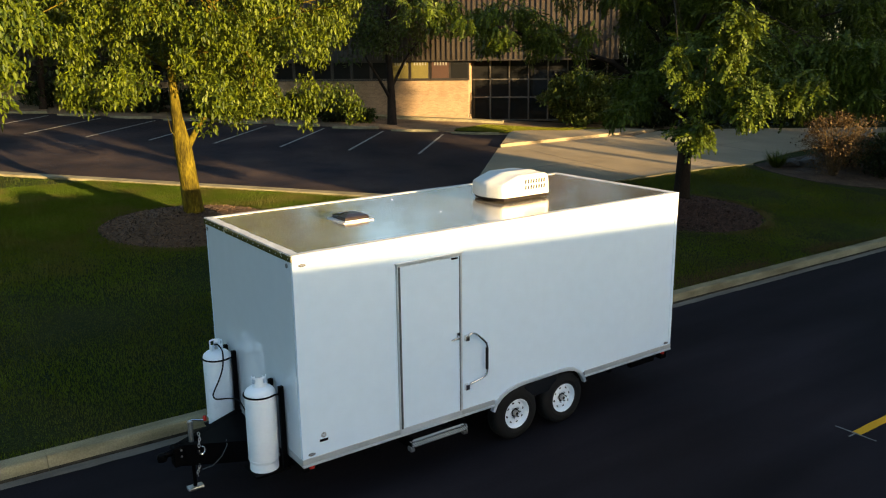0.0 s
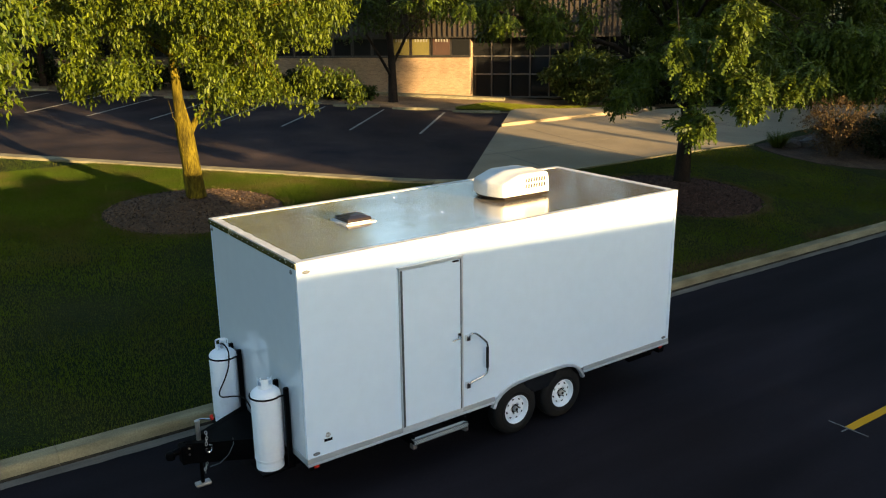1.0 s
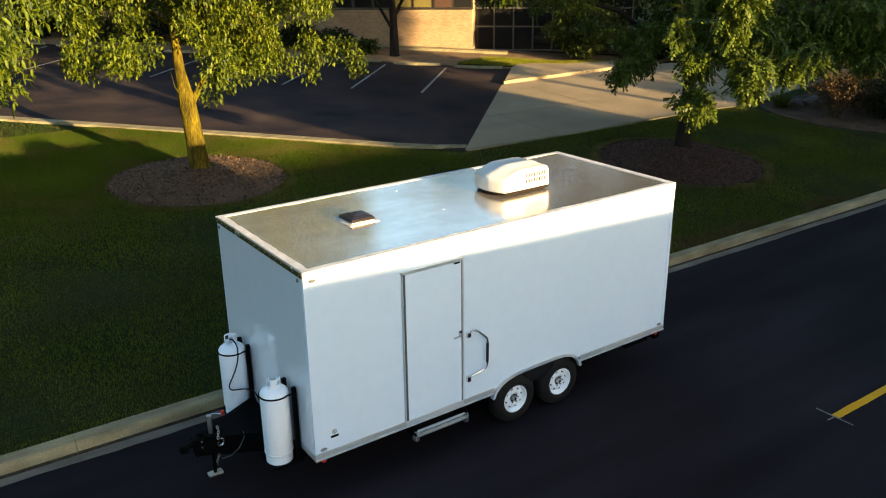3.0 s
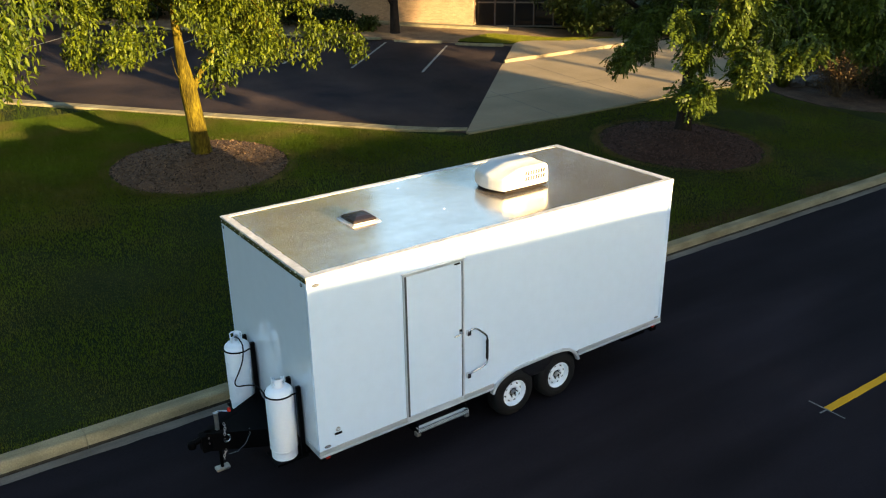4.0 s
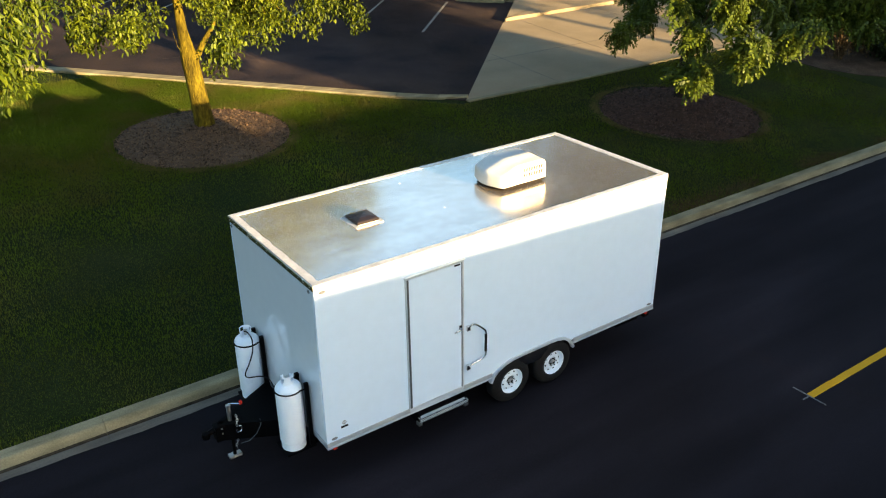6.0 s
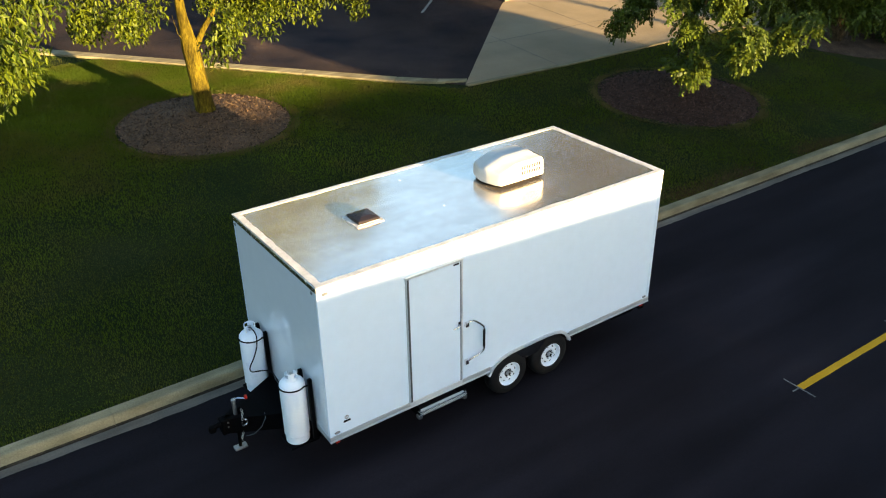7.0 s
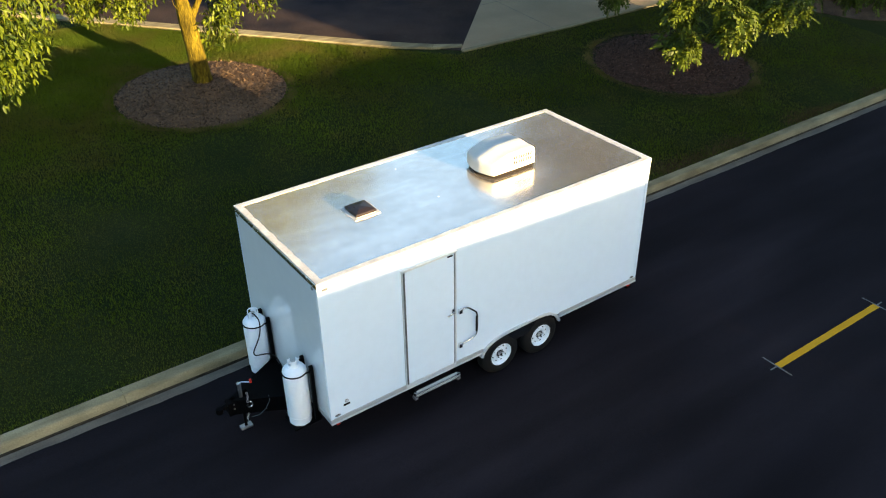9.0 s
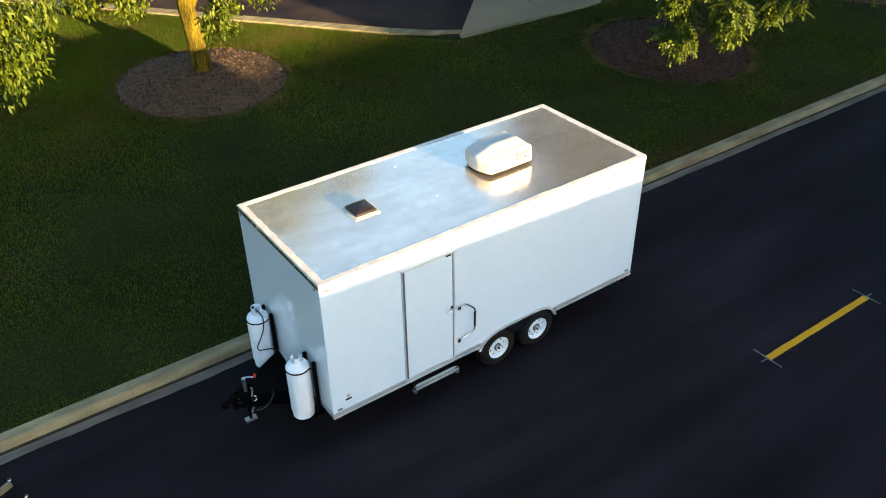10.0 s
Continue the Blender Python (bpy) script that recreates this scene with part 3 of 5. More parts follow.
def tree(name, label, trunk, radii, crowns, clumps, per, leaf, size, leaf_mat, bark, seed, extra=(), spread=0.55, droop=0.5, limbs=12, shell=0.45, bare=(), hang=0.0, first=2, clear=None, thick=1, twigs=()):
    """Trunk points and radii, limbs to clumps in the crown's ellipsoids, leaves gathered round the clumps."""
    r = np.random.default_rng(seed)
    base = Vector(trunk[0])
    t = thing(name, label, "tree", tuple(base))
    sizes = np.array([c[1][0] * c[1][1] * c[1][2] for c in crowns])
    which = r.choice(len(crowns), clumps, p=sizes / sizes.sum())
    d = r.normal(size=(clumps, 3))
    d /= np.linalg.norm(d, axis=1)[:, None]
    rad = shell + (1 - shell) * r.random(clumps) ** 0.6
    cen = np.array([crowns[w][0] for w in which]) + d * rad[:, None] * np.array([crowns[w][1] for w in which])
    cen += r.normal(0, 0.25, cen.shape)
    if clear:
        (cx, cy), (ux, uy), half, ztop = clear
        across = np.abs((cen[:, 0] - cx) * uy - (cen[:, 1] - cy) * ux)
        ahead = (cen[:, 0] - cx) * ux + (cen[:, 1] - cy) * uy
        cen = cen[~((across < half) & (ahead > -0.8) & (cen[:, 2] < ztop))]
    if len(extra):
        tips = np.repeat(np.array(extra, float), thick, 0)
        cen = np.vstack([cen, tips + r.normal(0, 0.12, tips.shape) * (thick > 1)])
    bm = bmesh.new()
    pts = [base - Vector((0, 0, 0.25)), base + Vector((0, 0, 0.12))] + [Vector(p) for p in trunk[1:]]
    flare = [radii[0] * 1.5, radii[0] * 1.05] + list(radii[1:])
    tube(bm, pts, flare, 14)
    nodes = [(Vector(trunk[i]).lerp(Vector(trunk[i + 1]), f), radii[i] * (1 - f) + radii[i + 1] * f) for i in range(min(first, len(trunk) - 2), len(trunk) - 1) for f in (0.0, 0.33, 0.66)]
    if not nodes:
        nodes = [(Vector(trunk[-1]), radii[-1])]
    main = r.choice(len(cen), min(limbs, len(cen)), replace=False)
    joints_ = []
    for i in main:
        tip = Vector(cen[i])
        p, w = nodes[r.integers(len(nodes))]
        mid1 = p.lerp(tip, 0.35) + Vector((*r.normal(0, 0.2, 2), 0.35))
        mid2 = p.lerp(tip, 0.7) + Vector((*r.normal(0, 0.2, 2), 0.25))
        w0 = min(w * 0.6, 0.14)
        tube(bm, [p, mid1, mid2, tip], [w0, w0 * 0.62, w0 * 0.35, 0.012], 8, cap=False)
        joints_ += [(mid1, w0 * 0.4), (mid2, w0 * 0.28), (mid1.lerp(mid2, 0.5), w0 * 0.34)]
    jp = np.array([tuple(j[0]) for j in joints_])
    for c in cen:
        k = int(np.argmin(((jp - c) ** 2).sum(1)))
        a, b = joints_[k][0], Vector(c)
        mid = a.lerp(b, 0.5) + Vector((*r.normal(0, 0.1, 2), 0.12))
        w0 = min(joints_[k][1], 0.014)
        if (b - a).length > 1.3:
            continue
        tube(bm, [a, mid, b], [w0, w0 * 0.6, 0.006], 5, cap=False)
    for path in bare:
        tube(bm, path, [radii[0] * 0.38 * (1 - 0.85 * i / len(path)) for i in range(len(path))], 10, cap=False)
    for path in twigs:
        tube(bm, path, [0.012, 0.008, 0.004], 6, cap=False)
    part("trunk", bm, bark, t, smooth=True)
    n = len(cen) * per
    own = np.repeat(np.arange(len(cen)), per)
    off = r.normal(0, 1, (n, 3))
    off *= (1.75 * r.random(n) ** 0.45 / np.linalg.norm(off, axis=1))[:, None] * np.array([spread, spread, hang or spread * 0.6])
    off[:, 2] -= 0.12 * (off[:, 0] ** 2 + off[:, 1] ** 2)
    places = cen[own] + off
    template, faces = leaf
    v, f = scatter(template, faces, places, turns_of(r, n, droop, tilt=0.65), size * r.uniform(0.65, 1.25, n))
    ob = new("crown", np_mesh("crown", v, f, leaf_mat))
    ob.parent = t
    ob.matrix_parent_inverse = PLACE[t].inverted()
    return t


def gz(x, y, up=0.0):
    return (x, y, ground(x, y) + up)


tree("shade_tree", "leafy shade tree with a forked pale trunk in a mulch ring", [gz(3.4, 13.42, 0.36), (3.34, 13.4, 1.9), (3.25, 13.4, 2.8), (3.17, 13.42, 3.6), (3.14, 13.45, 4.7), (3.2, 13.5, 8.4)], [0.25, 0.23, 0.22, 0.13, 0.1, 0.04],
     [((3.4, 13.2, 7.1), (4.9, 4.7, 2.8)), ((0.7, 10.4, 5.4), (1.9, 2.0, 1.2)), ((6.0, 12.6, 4.9), (2.0, 2.0, 1.5)), ((3.4, 9.4, 5.6), (1.6, 1.6, 1.0))], 370, 210, (LEAF_PEAR, LEAF_F), 0.116, M_LEAF, M_BARK, 11,
     extra=[(2.2, 8.2, 4.1), (0.9, 9.4, 4.6), (0.1, 10.0, 4.4), (7.2, 11.9, 3.8), (5.2, 12.0, 4.2), (0.2, 9.3, 5.2), (7.3, 13.8, 5.3), (4.9, 13.2, 4.2), (2.4, 8.4, 4.3), (4.2, 12.9, 4.3), (4.4, 12.8, 3.9), (4.5, 12.7, 3.5), (4.1, 12.9, 4.8)], spread=0.2, hang=0.25, droop=0.8, limbs=26, thick=2, clear=((3.25, 13.4), (-0.577, -0.816), 0.42, 4.0), first=4, bare=[((3.3, 13.4, 2.6), (3.64, 13.35, 3.2), (3.95, 13.28, 3.62), (4.5, 13.4, 4.6), (4.9, 13.6, 5.6))], twigs=[((3.16, 13.36, 2.9), (2.96, 13.3, 3.2), (2.85, 13.2, 3.7))])
tree("street_tree", "leafy tree with large drooping leaves over the lawn", [gz(-6.6, 9.2), (-6.5, 9.1, 2.4), (-6.2, 9.0, 4.2), (-6.0, 8.8, 7.0)], [0.22, 0.18, 0.14, 0.05],
     [((-5.6, 8.4, 6.6), (3.9, 3.6, 2.6)), ((-3.6, 7.2, 5.9), (1.8, 1.5, 1.1))], 290, 120, (LEAF_LONG, LEAF_F), 0.15, M_LEAF_DEEP, M_BARK, 12,
     extra=[(-1.9, 6.9, 4.6), (-1.7, 6.0, 5.2), (-2.3, 6.3, 4.7), (-2.1, 7.2, 4.9), (-1.5, 6.2, 5.7), (-2.1, 5.7, 5.3), (-1.7, 6.6, 4.8), (-2.7, 6.8, 4.6)], spread=0.26, hang=0.26, droop=0.9, thick=2)
def bunches(seed, *groups):
    """Points for the leaf bunches at branch ends: (centre, radii, how many) for each group."""
    r = np.random.default_rng(seed)
    out = []
    for c, rad, n in groups:
        q = r.normal(size=(n, 3))
        q *= (r.random(n) ** 0.5 / np.linalg.norm(q, axis=1))[:, None]
        out += [tuple(p) for p in np.array(c) + q * np.array(rad)]
    return out


LOCUST_TIPS = bunches(5, ((10.37, 2.91, 3.53), (0.28, 0.22, 0.15), 7), ((10.32, 1.71, 4.3), (0.15, 0.18, 0.42), 10), ((9.97, 2.78, 4.4), (0.16, 0.16, 0.22), 5), ((10.2, 2.15, 5.05), (0.2, 0.2, 0.26), 6), ((10.2, 1.9, 5.6), (0.4, 0.3, 0.3), 6),
                      ((11.3, 1.42, 4.25), (0.12, 0.12, 0.2), 3), ((11.5, 1.0, 4.5), (0.08, 0.08, 0.1), 1), ((9.75, 2.9, 5.0), (0.15, 0.15, 0.15), 2), ((13.7, 7.5, 4.0), (0.8, 0.8, 0.3), 5), ((11.7, 11.0, 5.3), (0.8, 0.8, 0.5), 6), ((13.6, 4.6, 5.2), (1.3, 1.2, 0.7), 18), ((14.4, 5.6, 4.2), (1.0, 0.9, 0.5), 18), ((13.4, 4.2, 4.3), (0.6, 0.6, 0.4), 8), ((17.6, 5.0, 4.4), (1.6, 1.0, 0.6), 22), ((19.3, 5.4, 3.95), (1.8, 0.9, 0.4), 24), ((15.5, 11.6, 4.2), (0.8, 0.6, 0.3), 2), ((14.9, 8.0, 4.4), (1.5, 1.4, 0.5), 15), ((17.6, 6.6, 4.3), (1.6, 1.2, 0.6), 26), ((20.5, 6.5, 4.0), (1.6, 1.4, 0.6), 20), ((10.4, 9.4, 5.7), (1.5, 1.1, 0.5), 8), ((12.2, 9.4, 5.4), (1.5, 1.3, 0.5), 8), ((13.3, 7.0, 3.75), (0.6, 0.6, 0.2), 5), ((9.3, 10.5, 6.05), (1.1, 0.9, 0.3), 9), ((11.0, 10.3, 5.95), (1.3, 1.0, 0.4), 16), ((12.7, 10.1, 5.45), (1.0, 0.8, 0.4), 10),
                      ((13.9, 3.2, 4.18), (0.9, 0.8, 0.4), 14), ((15.2, 2.9, 4.27), (1.0, 0.9, 0.4), 16), ((15.6, 2.2, 4.19), (0.9, 0.8, 0.4), 14), ((15.0, 3.5, 4.75), (1.2, 1.0, 0.5), 16), ((15.5, 2.5, 4.86), (1.2, 1.0, 0.5), 16), ((12.6, 3.4, 4.77), (0.8, 0.8, 0.4), 12), ((11.6, 6.2, 3.7), (0.4, 0.4, 0.15), 4))
tree("locust_tree", "broad honey locust with feathery leaves and a dark trunk", [gz(17.15, 8.55, 0.24), (17.25, 8.6, 1.9), (17.25, 8.6, 2.6), (16.7, 8.5, 4.4), (16.4, 8.6, 9.0)], [0.24, 0.2, 0.17, 0.12, 0.05],
     [((17.2, 9.2, 9.9), (5.0, 5.6, 4.8)), ((16.6, 6.6, 5.6), (2.2, 2.4, 1.6)), ((20.5, 7.2, 6.6), (4.2, 4.4, 3.2))], 1150, 30, (FROND, FROND_F), 0.33, M_LOCUST, M_BARK_DARK, 13,
     extra=LOCUST_TIPS, spread=0.16, hang=0.15, droop=0.75, limbs=30, first=3, shell=0.3,
     twigs=[((14.2, 5.8, 5.9), (12.4, 3.4, 5.9), (10.6, 1.9, 5.2)), ((12.4, 3.6, 5.8), (10.5, 2.85, 4.9), (10.35, 2.88, 3.6)), ((12.2, 3.2, 5.8), (11.7, 1.9, 5.1), (11.4, 1.3, 4.5)), ((12.4, 10.2, 5.4), (11.0, 10.5, 5.85), (9.2, 10.6, 5.9)), ((13.6, 9.9, 5.1), (12.6, 10.2, 6.1), (11.2, 10.2, 6.5)), ((12.4, 10.2, 5.4), (11.2, 9.9, 5.2), (10.6, 9.8, 4.9))], bare=[((16.6, 8.5, 4.4), (15.4, 7.1, 5.4), (14.2, 5.8, 5.9)), ((16.85, 8.65, 3.2), (15.0, 9.6, 4.7), (12.4, 10.2, 5.4), (10.4, 9.4, 5.7)), ((16.8, 8.6, 3.5), (18.6, 8.2, 4.8), (20.6, 7.4, 6.0))])
tree("lot_tree", "dark-trunked forked tree before the brick wall", [gz(18.95, 28.4), (19.0, 28.5, 3.2), (18.9, 28.6, 5.4), (19.0, 28.5, 8.6)], [0.24, 0.19, 0.14, 0.05],
     [((18.6, 28.3, 7.6), (3.4, 3.0, 2.6)), ((16.8, 27.6, 5.6), (1.2, 1.2, 0.9)), ((20.6, 28.2, 6.0), (1.2, 1.2, 0.8))], 150, 52, (LEAF, LEAF_F), 0.2, M_SHRUB, M_BARK_DARK, 14, spread=0.42, droop=0.5, bare=[((19.0, 28.5, 2.6), (18.0, 28.2, 3.9), (17.0, 27.8, 5.0)), ((19.0, 28.5, 3.2), (19.8, 28.4, 4.6), (20.5, 28.2, 5.5))])

# far planting beyond lot and driveway
for i, (x, y, h, r_, mat) in enumerate([(31, 25, 8, 3.6, M_DARKLEAF), (36, 24, 9, 4.5, M_DARKLEAF), (42, 21, 9, 5, M_DARKLEAF), (48, 18, 9, 5, M_DARKLEAF), (40, 10, 8.5, 4.2, M_DARKLEAF), (52, 12, 9, 5, M_DARKLEAF), (33, 5, 8, 4, M_DARKLEAF), (44, 4, 9, 5, M_DARKLEAF), (5, 42, 9, 5, M_DARKLEAF), (-3, 40, 9, 5, M_DARKLEAF), (12, 37.5, 8, 4, M_DARKLEAF), (-12, 36, 9, 5, M_DARKLEAF)]):
    tree("background_tree", "dense dark green tree beyond the lot", [gz(x, y), (x + 0.1, y, ground(x, y) + h * 0.3), (x, y + 0.1, ground(x, y) + h * 0.55), (x, y, ground(x, y) + h * 0.85)], [0.2, 0.16, 0.12, 0.04],
         [((x, y, ground(x, y) + h * 0.62), (r_, r_, h * 0.4))], 110, 46, (LEAF, LEAF_F), 0.34, mat, M_BARK_DARK, 40 + i, spread=0.7, droop=0.5, limbs=8)
# unseen trees added across the road to shade lawn and trailer
for i, (x0, d, h, r_) in enumerate([(-4.4, 30, 12.0, 2.6), (-9.0, 30, 7.0, 3.0), (-14, 30, 7.0, 3.2), (-19, 30, 7.0, 3.4), (18.4, 28, 18, 3.9), (37, 27, 18, 4.0), (44, 27, 18, 4.2), (52, 27, 18, 4.4)]):
    x, y = sunward(x0, d)
    tree("street_tree", "unseen round leafy tree added across the road to cast shade", [(x, y, 0.1), (x, y + 0.1, 1.6), (x, y, 3.0), (x, y, 5.0)], [0.2, 0.16, 0.12, 0.04],
         [((x, y, 0.1 + h * 0.55), (r_, r_, h * 0.42))], 180, 46, (LEAF, LEAF_F), 0.62, M_SHRUB, M_BARK_DARK, 60 + i, spread=0.6, droop=0.4, limbs=8, shell=0.2)

# unseen trees added with high crowns: shade on locust and wall, sun below
for i, (x0, d, mid, r_, high) in enumerate([(25.6, 28, 12.0, 1.7, 4.8), (14.4, 28.5, 10.4, 2.6, 5.6), (17.0, 28.5, 10.6, 2.4, 6.0), (21.9, 28.5, 12.8, 2.6, 4.6)]):
    x, y = sunward(x0, d)
    tree("street_tree", "unseen tall tree added across the road, crown raised to shape shade", [(x, y, 0.1), (x, y + 0.1, 3.0), (x, y, 7.0), (x, y, 14.0)], [0.3, 0.24, 0.18, 0.05],
         [((x, y, mid), (r_, r_, high))], 250, 44, (LEAF, LEAF_F), 0.5, M_SHRUB, M_BARK_DARK, 79 + i, spread=0.45, droop=0.4, limbs=8, shell=0.2)


def shrub(name, label, x, y, r_, h, n, size, mat, seed, stems=9, bark=M_BARK_DARK):
    r = np.random.default_rng(seed)
    t = thing(name, label, "shrub", gz(x, y, 0.03))
    z0 = ground(x, y)
    for k in range(stems):
        bm = bmesh.new()
        a = 2 * math.pi * k / stems + r.normal(0, 0.3)
        tip = Vector((x + r_ * 0.8 * math.cos(a), y + r_ * 0.8 * math.sin(a), z0 + h * r.uniform(0.65, 0.95)))
        p = Vector((x + 0.08 * math.cos(a), y + 0.08 * math.sin(a), z0 - 0.05))
        tube(bm, [p, p.lerp(tip, 0.5) + Vector((0, 0, 0.15 * h)), tip], [0.03, 0.02, 0.006], 6, cap=False)
        part("stem", bm, bark, t)
    d = r.normal(size=(n, 3))
    d /= np.linalg.norm(d, axis=1)[:, None]
    rr = r.uniform(0.35, 1.0, n) ** 0.5
    lump = 1 + 0.22 * np.sin(5 * d[:, 0] + 2 * seed) * np.cos(4 * d[:, 1] + seed) + 0.12 * np.sin(9 * d[:, 2] + seed)
    p = np.stack([x + d[:, 0] * r_ * rr * lump, y + d[:, 1] * r_ * rr * lump, z0 + h * 0.55 + d[:, 2] * h * 0.47 * rr * lump], 1)
    v, f = scatter(LEAF, LEAF_F, p, turns_of(r, n, 0.3, tilt=0.7), size * r.uniform(0.6, 1.3, n))
    ob = new("foliage", np_mesh("foliage", v, f, mat))
    ob.parent = t
    ob.matrix_parent_inverse = PLACE[t].inverted()
    return t


shrub("entrance_bush", "rounded green bush beside the entrance walk", 27.2, 23.2, 1.9, 3.0, 5200, 0.2, M_SHRUB, 71)
shrub("russet_shrub", "thin russet shrub with bare stems in the gravel bed", 26.6, 9.0, 1.35, 2.6, 4600, 0.08, M_RUSSET, 72, stems=26, bark=M_TWIG)
shrub("dark_shrub", "low dark green shrub at the bed edge", 28.4, 7.9, 1.3, 1.7, 2600, 0.16, M_DARKLEAF, 73)
shrub("dark_shrub", "low dark green shrub at the bed edge", 29.2, 10.0, 1.1, 1.2, 2000, 0.16, M_DARKLEAF, 74)
for i in range(9):
    x, y = lot(17.2 + 0.4 * ((i * 5) % 3 - 1), 9.2 + 2.1 * i)
    shrub("hedge_shrub", "clipped dark shrub before the building", x, y, 1.05, 1.2 + 0.15 * (i % 3), 1500, 0.2, M_DARKLEAF, 80 + i)
for i in range(13):
    x, y = 30.6 + 1.35 * i, 21.6 - 0.36 * i - 0.012 * i * i
    shrub("boundary_shrub", "dense dark shrub along the driveway edge", x, y, 1.3, 1.7 + 0.3 * ((i * 7) % 4), 1500, 0.22, M_DARKLEAF, 110 + i)
shrub("hedge_shrub", "small green shrub at the foot of the wall", *lot(17.0, 7.6), 0.6, 0.8, 900, 0.16, M_SHRUB, 91)
for i, (x, y, s) in enumerate([(26.7, 10.8, 0.36), (27.4, 10.5, 0.45), (28.1, 10.8, 0.34)]):
    bm = bmesh.new()
    bmesh.ops.create_icosphere(bm, subdivisions=3, radius=1)
    for v in bm.verts:
        k = 1 + 0.28 * noise.noise(v.co * 1.4 + Vector((i * 3, 0, 0))) + 0.08 * noise.noise(v.co * 4)
        v.co = Vector((x + v.co.x * k * s, y + v.co.y * k * s * 0.8, ground(x, y) + 0.12 + v.co.z * k * s * 0.6))
    whole("boulder", bm, M_STONE, "rough grey boulder in the gravel bed", "boulder", "boulders in the bed", smooth=True)


def blades(name, label, x, y, n, r_, h, mat, seed):
    g = np.random.default_rng(seed)
    a = g.uniform(0, 2 * np.pi, n)
    q = r_ * 0.3 * g.random(n)
    p = np.stack([x + q * np.cos(a), y + q * np.sin(a), np.full(n, ground(x, y))], 1)
    tip = p + np.stack([r_ * np.cos(a), r_ * np.sin(a), h * g.uniform(0.5, 1, n)], 1)
    side = np.stack([-np.sin(a), np.cos(a), np.zeros(n)], 1) * 0.012
    v = np.stack([p - side, p + side, tip], 1).reshape(-1, 3)
    return tagged(new(name, np_mesh(name, v, np.arange(3 * n).reshape(-1, 3), mat)), label, "ornamental grass")


blades("grass_tuft", "tuft of yellow-green ornamental grass in the bed", 26.0, 11.0, 420, 0.5, 0.75, M_LEAF, 95)
patch("gravel_bed", [(25.6, 11.75), (25.0, 10.9), (24.75, 9.8), (24.8, 8.5), (25.5, 7.3), (26.6, 6.5), (29.0, 5.4), (34, 6), (34, 12.0), (30, 12.1)], 0.03, 0.1, M_GRAVEL, "grey gravel planting bed with boulders", "planting bed")


def mulch_ring(x, y, rx, ry, high, seed, label, bed=M_MULCH, bark=M_CHIP):
    g = np.random.default_rng(seed)
    bm = bmesh.new()
    rings, seg = 9, 48
    rows = []
    for j in range(rings + 1):
        f = j / rings
        row = []
        for k in range(seg):
            a = 2 * math.pi * k / seg
            w = 1 + 0.05 * noise.noise((math.cos(a) * 1.5 + seed, math.sin(a) * 1.5, 0))
            px, py = x + rx * f * w * math.cos(a), y + ry * f * w * math.sin(a)
            up = high * (1 - f) ** 1.3 + 0.05 * (1 - f ** 4) + 0.025 * noise.noise((px * 2.3, py * 2.3, seed)) * (1 - f ** 3)
            row.append(bm.verts.new((px, py, ground(px, py) + up - (0.02 if j == rings else 0))))
        rows.append(row)
    for r0, r1 in zip(rows, rows[1:]):
        for k in range(seg):
            bm.faces.new((r0[k], r0[(k + 1) % seg], r1[(k + 1) % seg], r1[k]))
    ob = thing("mulch_ring", label, "mulch", gz(x, y))
    part("mulch", bm, bed, ob, smooth=True)
    n = 8500
    a, q = g.uniform(0, 2 * np.pi, n), np.sqrt(g.random(n))
    px, py = x + rx * q * np.cos(a), y + ry * q * np.sin(a)
    pz = np.array([ground(u, v) for u, v in zip(px, py)]) + high * (1 - q) ** 1.3 + 0.05 * (1 - q ** 4) + 0.012
    chip = np.array([(-1, -0.28, 0), (1, -0.2, 0), (0.9, 0.25, 0.05), (-0.9, 0.28, 0.05)], float) * 0.5
    v, f = scatter(chip, np.array([(0, 1, 2, 3)]), np.stack([px, py, pz], 1), turns_of(g, n, 0, tilt=0.35), g.uniform(0.05, 0.13, n))
    chips = new("chip_layer", np_mesh("chip_layer", v, f, bark))
    chips.parent = ob
    chips.matrix_parent_inverse = PLACE[ob].inverted()
    tagged(chips, kind="stuff")
    m = 7500
    a = g.uniform(0, 2 * np.pi, m)
    q = 1.01 + np.abs(g.normal(0, 0.045, m))
    p = np.stack([x + rx * q * np.cos(a), y + ry * q * np.sin(a), np.zeros(m)], 1)
    p[:, 2] = [ground(u, v) for u, v in p[:, :2]]
    s_ = np.stack([np.sin(a * 7), np.cos(a * 5), np.zeros(m)], 1) * 0.01
    tip = p + np.stack([g.normal(0, 0.05, m), g.normal(0, 0.05, m), g.uniform(0.03, 0.08, m)], 1)
    rim = new("dry_grass", np_mesh("dry_grass", np.stack([p - s_, p + s_, tip], 1).reshape(-1, 3), np.arange(3 * m).reshape(-1, 3), M_STRAW))
    rim.parent = ob
    rim.matrix_parent_inverse = PLACE[ob].inverted()
    tagged(rim, "dry straw-coloured grass at the bed edge", kind="stuff")
    return ob


mulch_ring(3.35, 13.45, 2.38, 2.3, 0.4, 1, "round bed of brown bark mulch mounded at a tree")
mulch_ring(16.45, 8.05, 2.5, 2.45, 0.3, 2, "wide bed of dark red-brown bark mulch mounded at a tree", M_MULCH_RED, M_CHIP_RED)

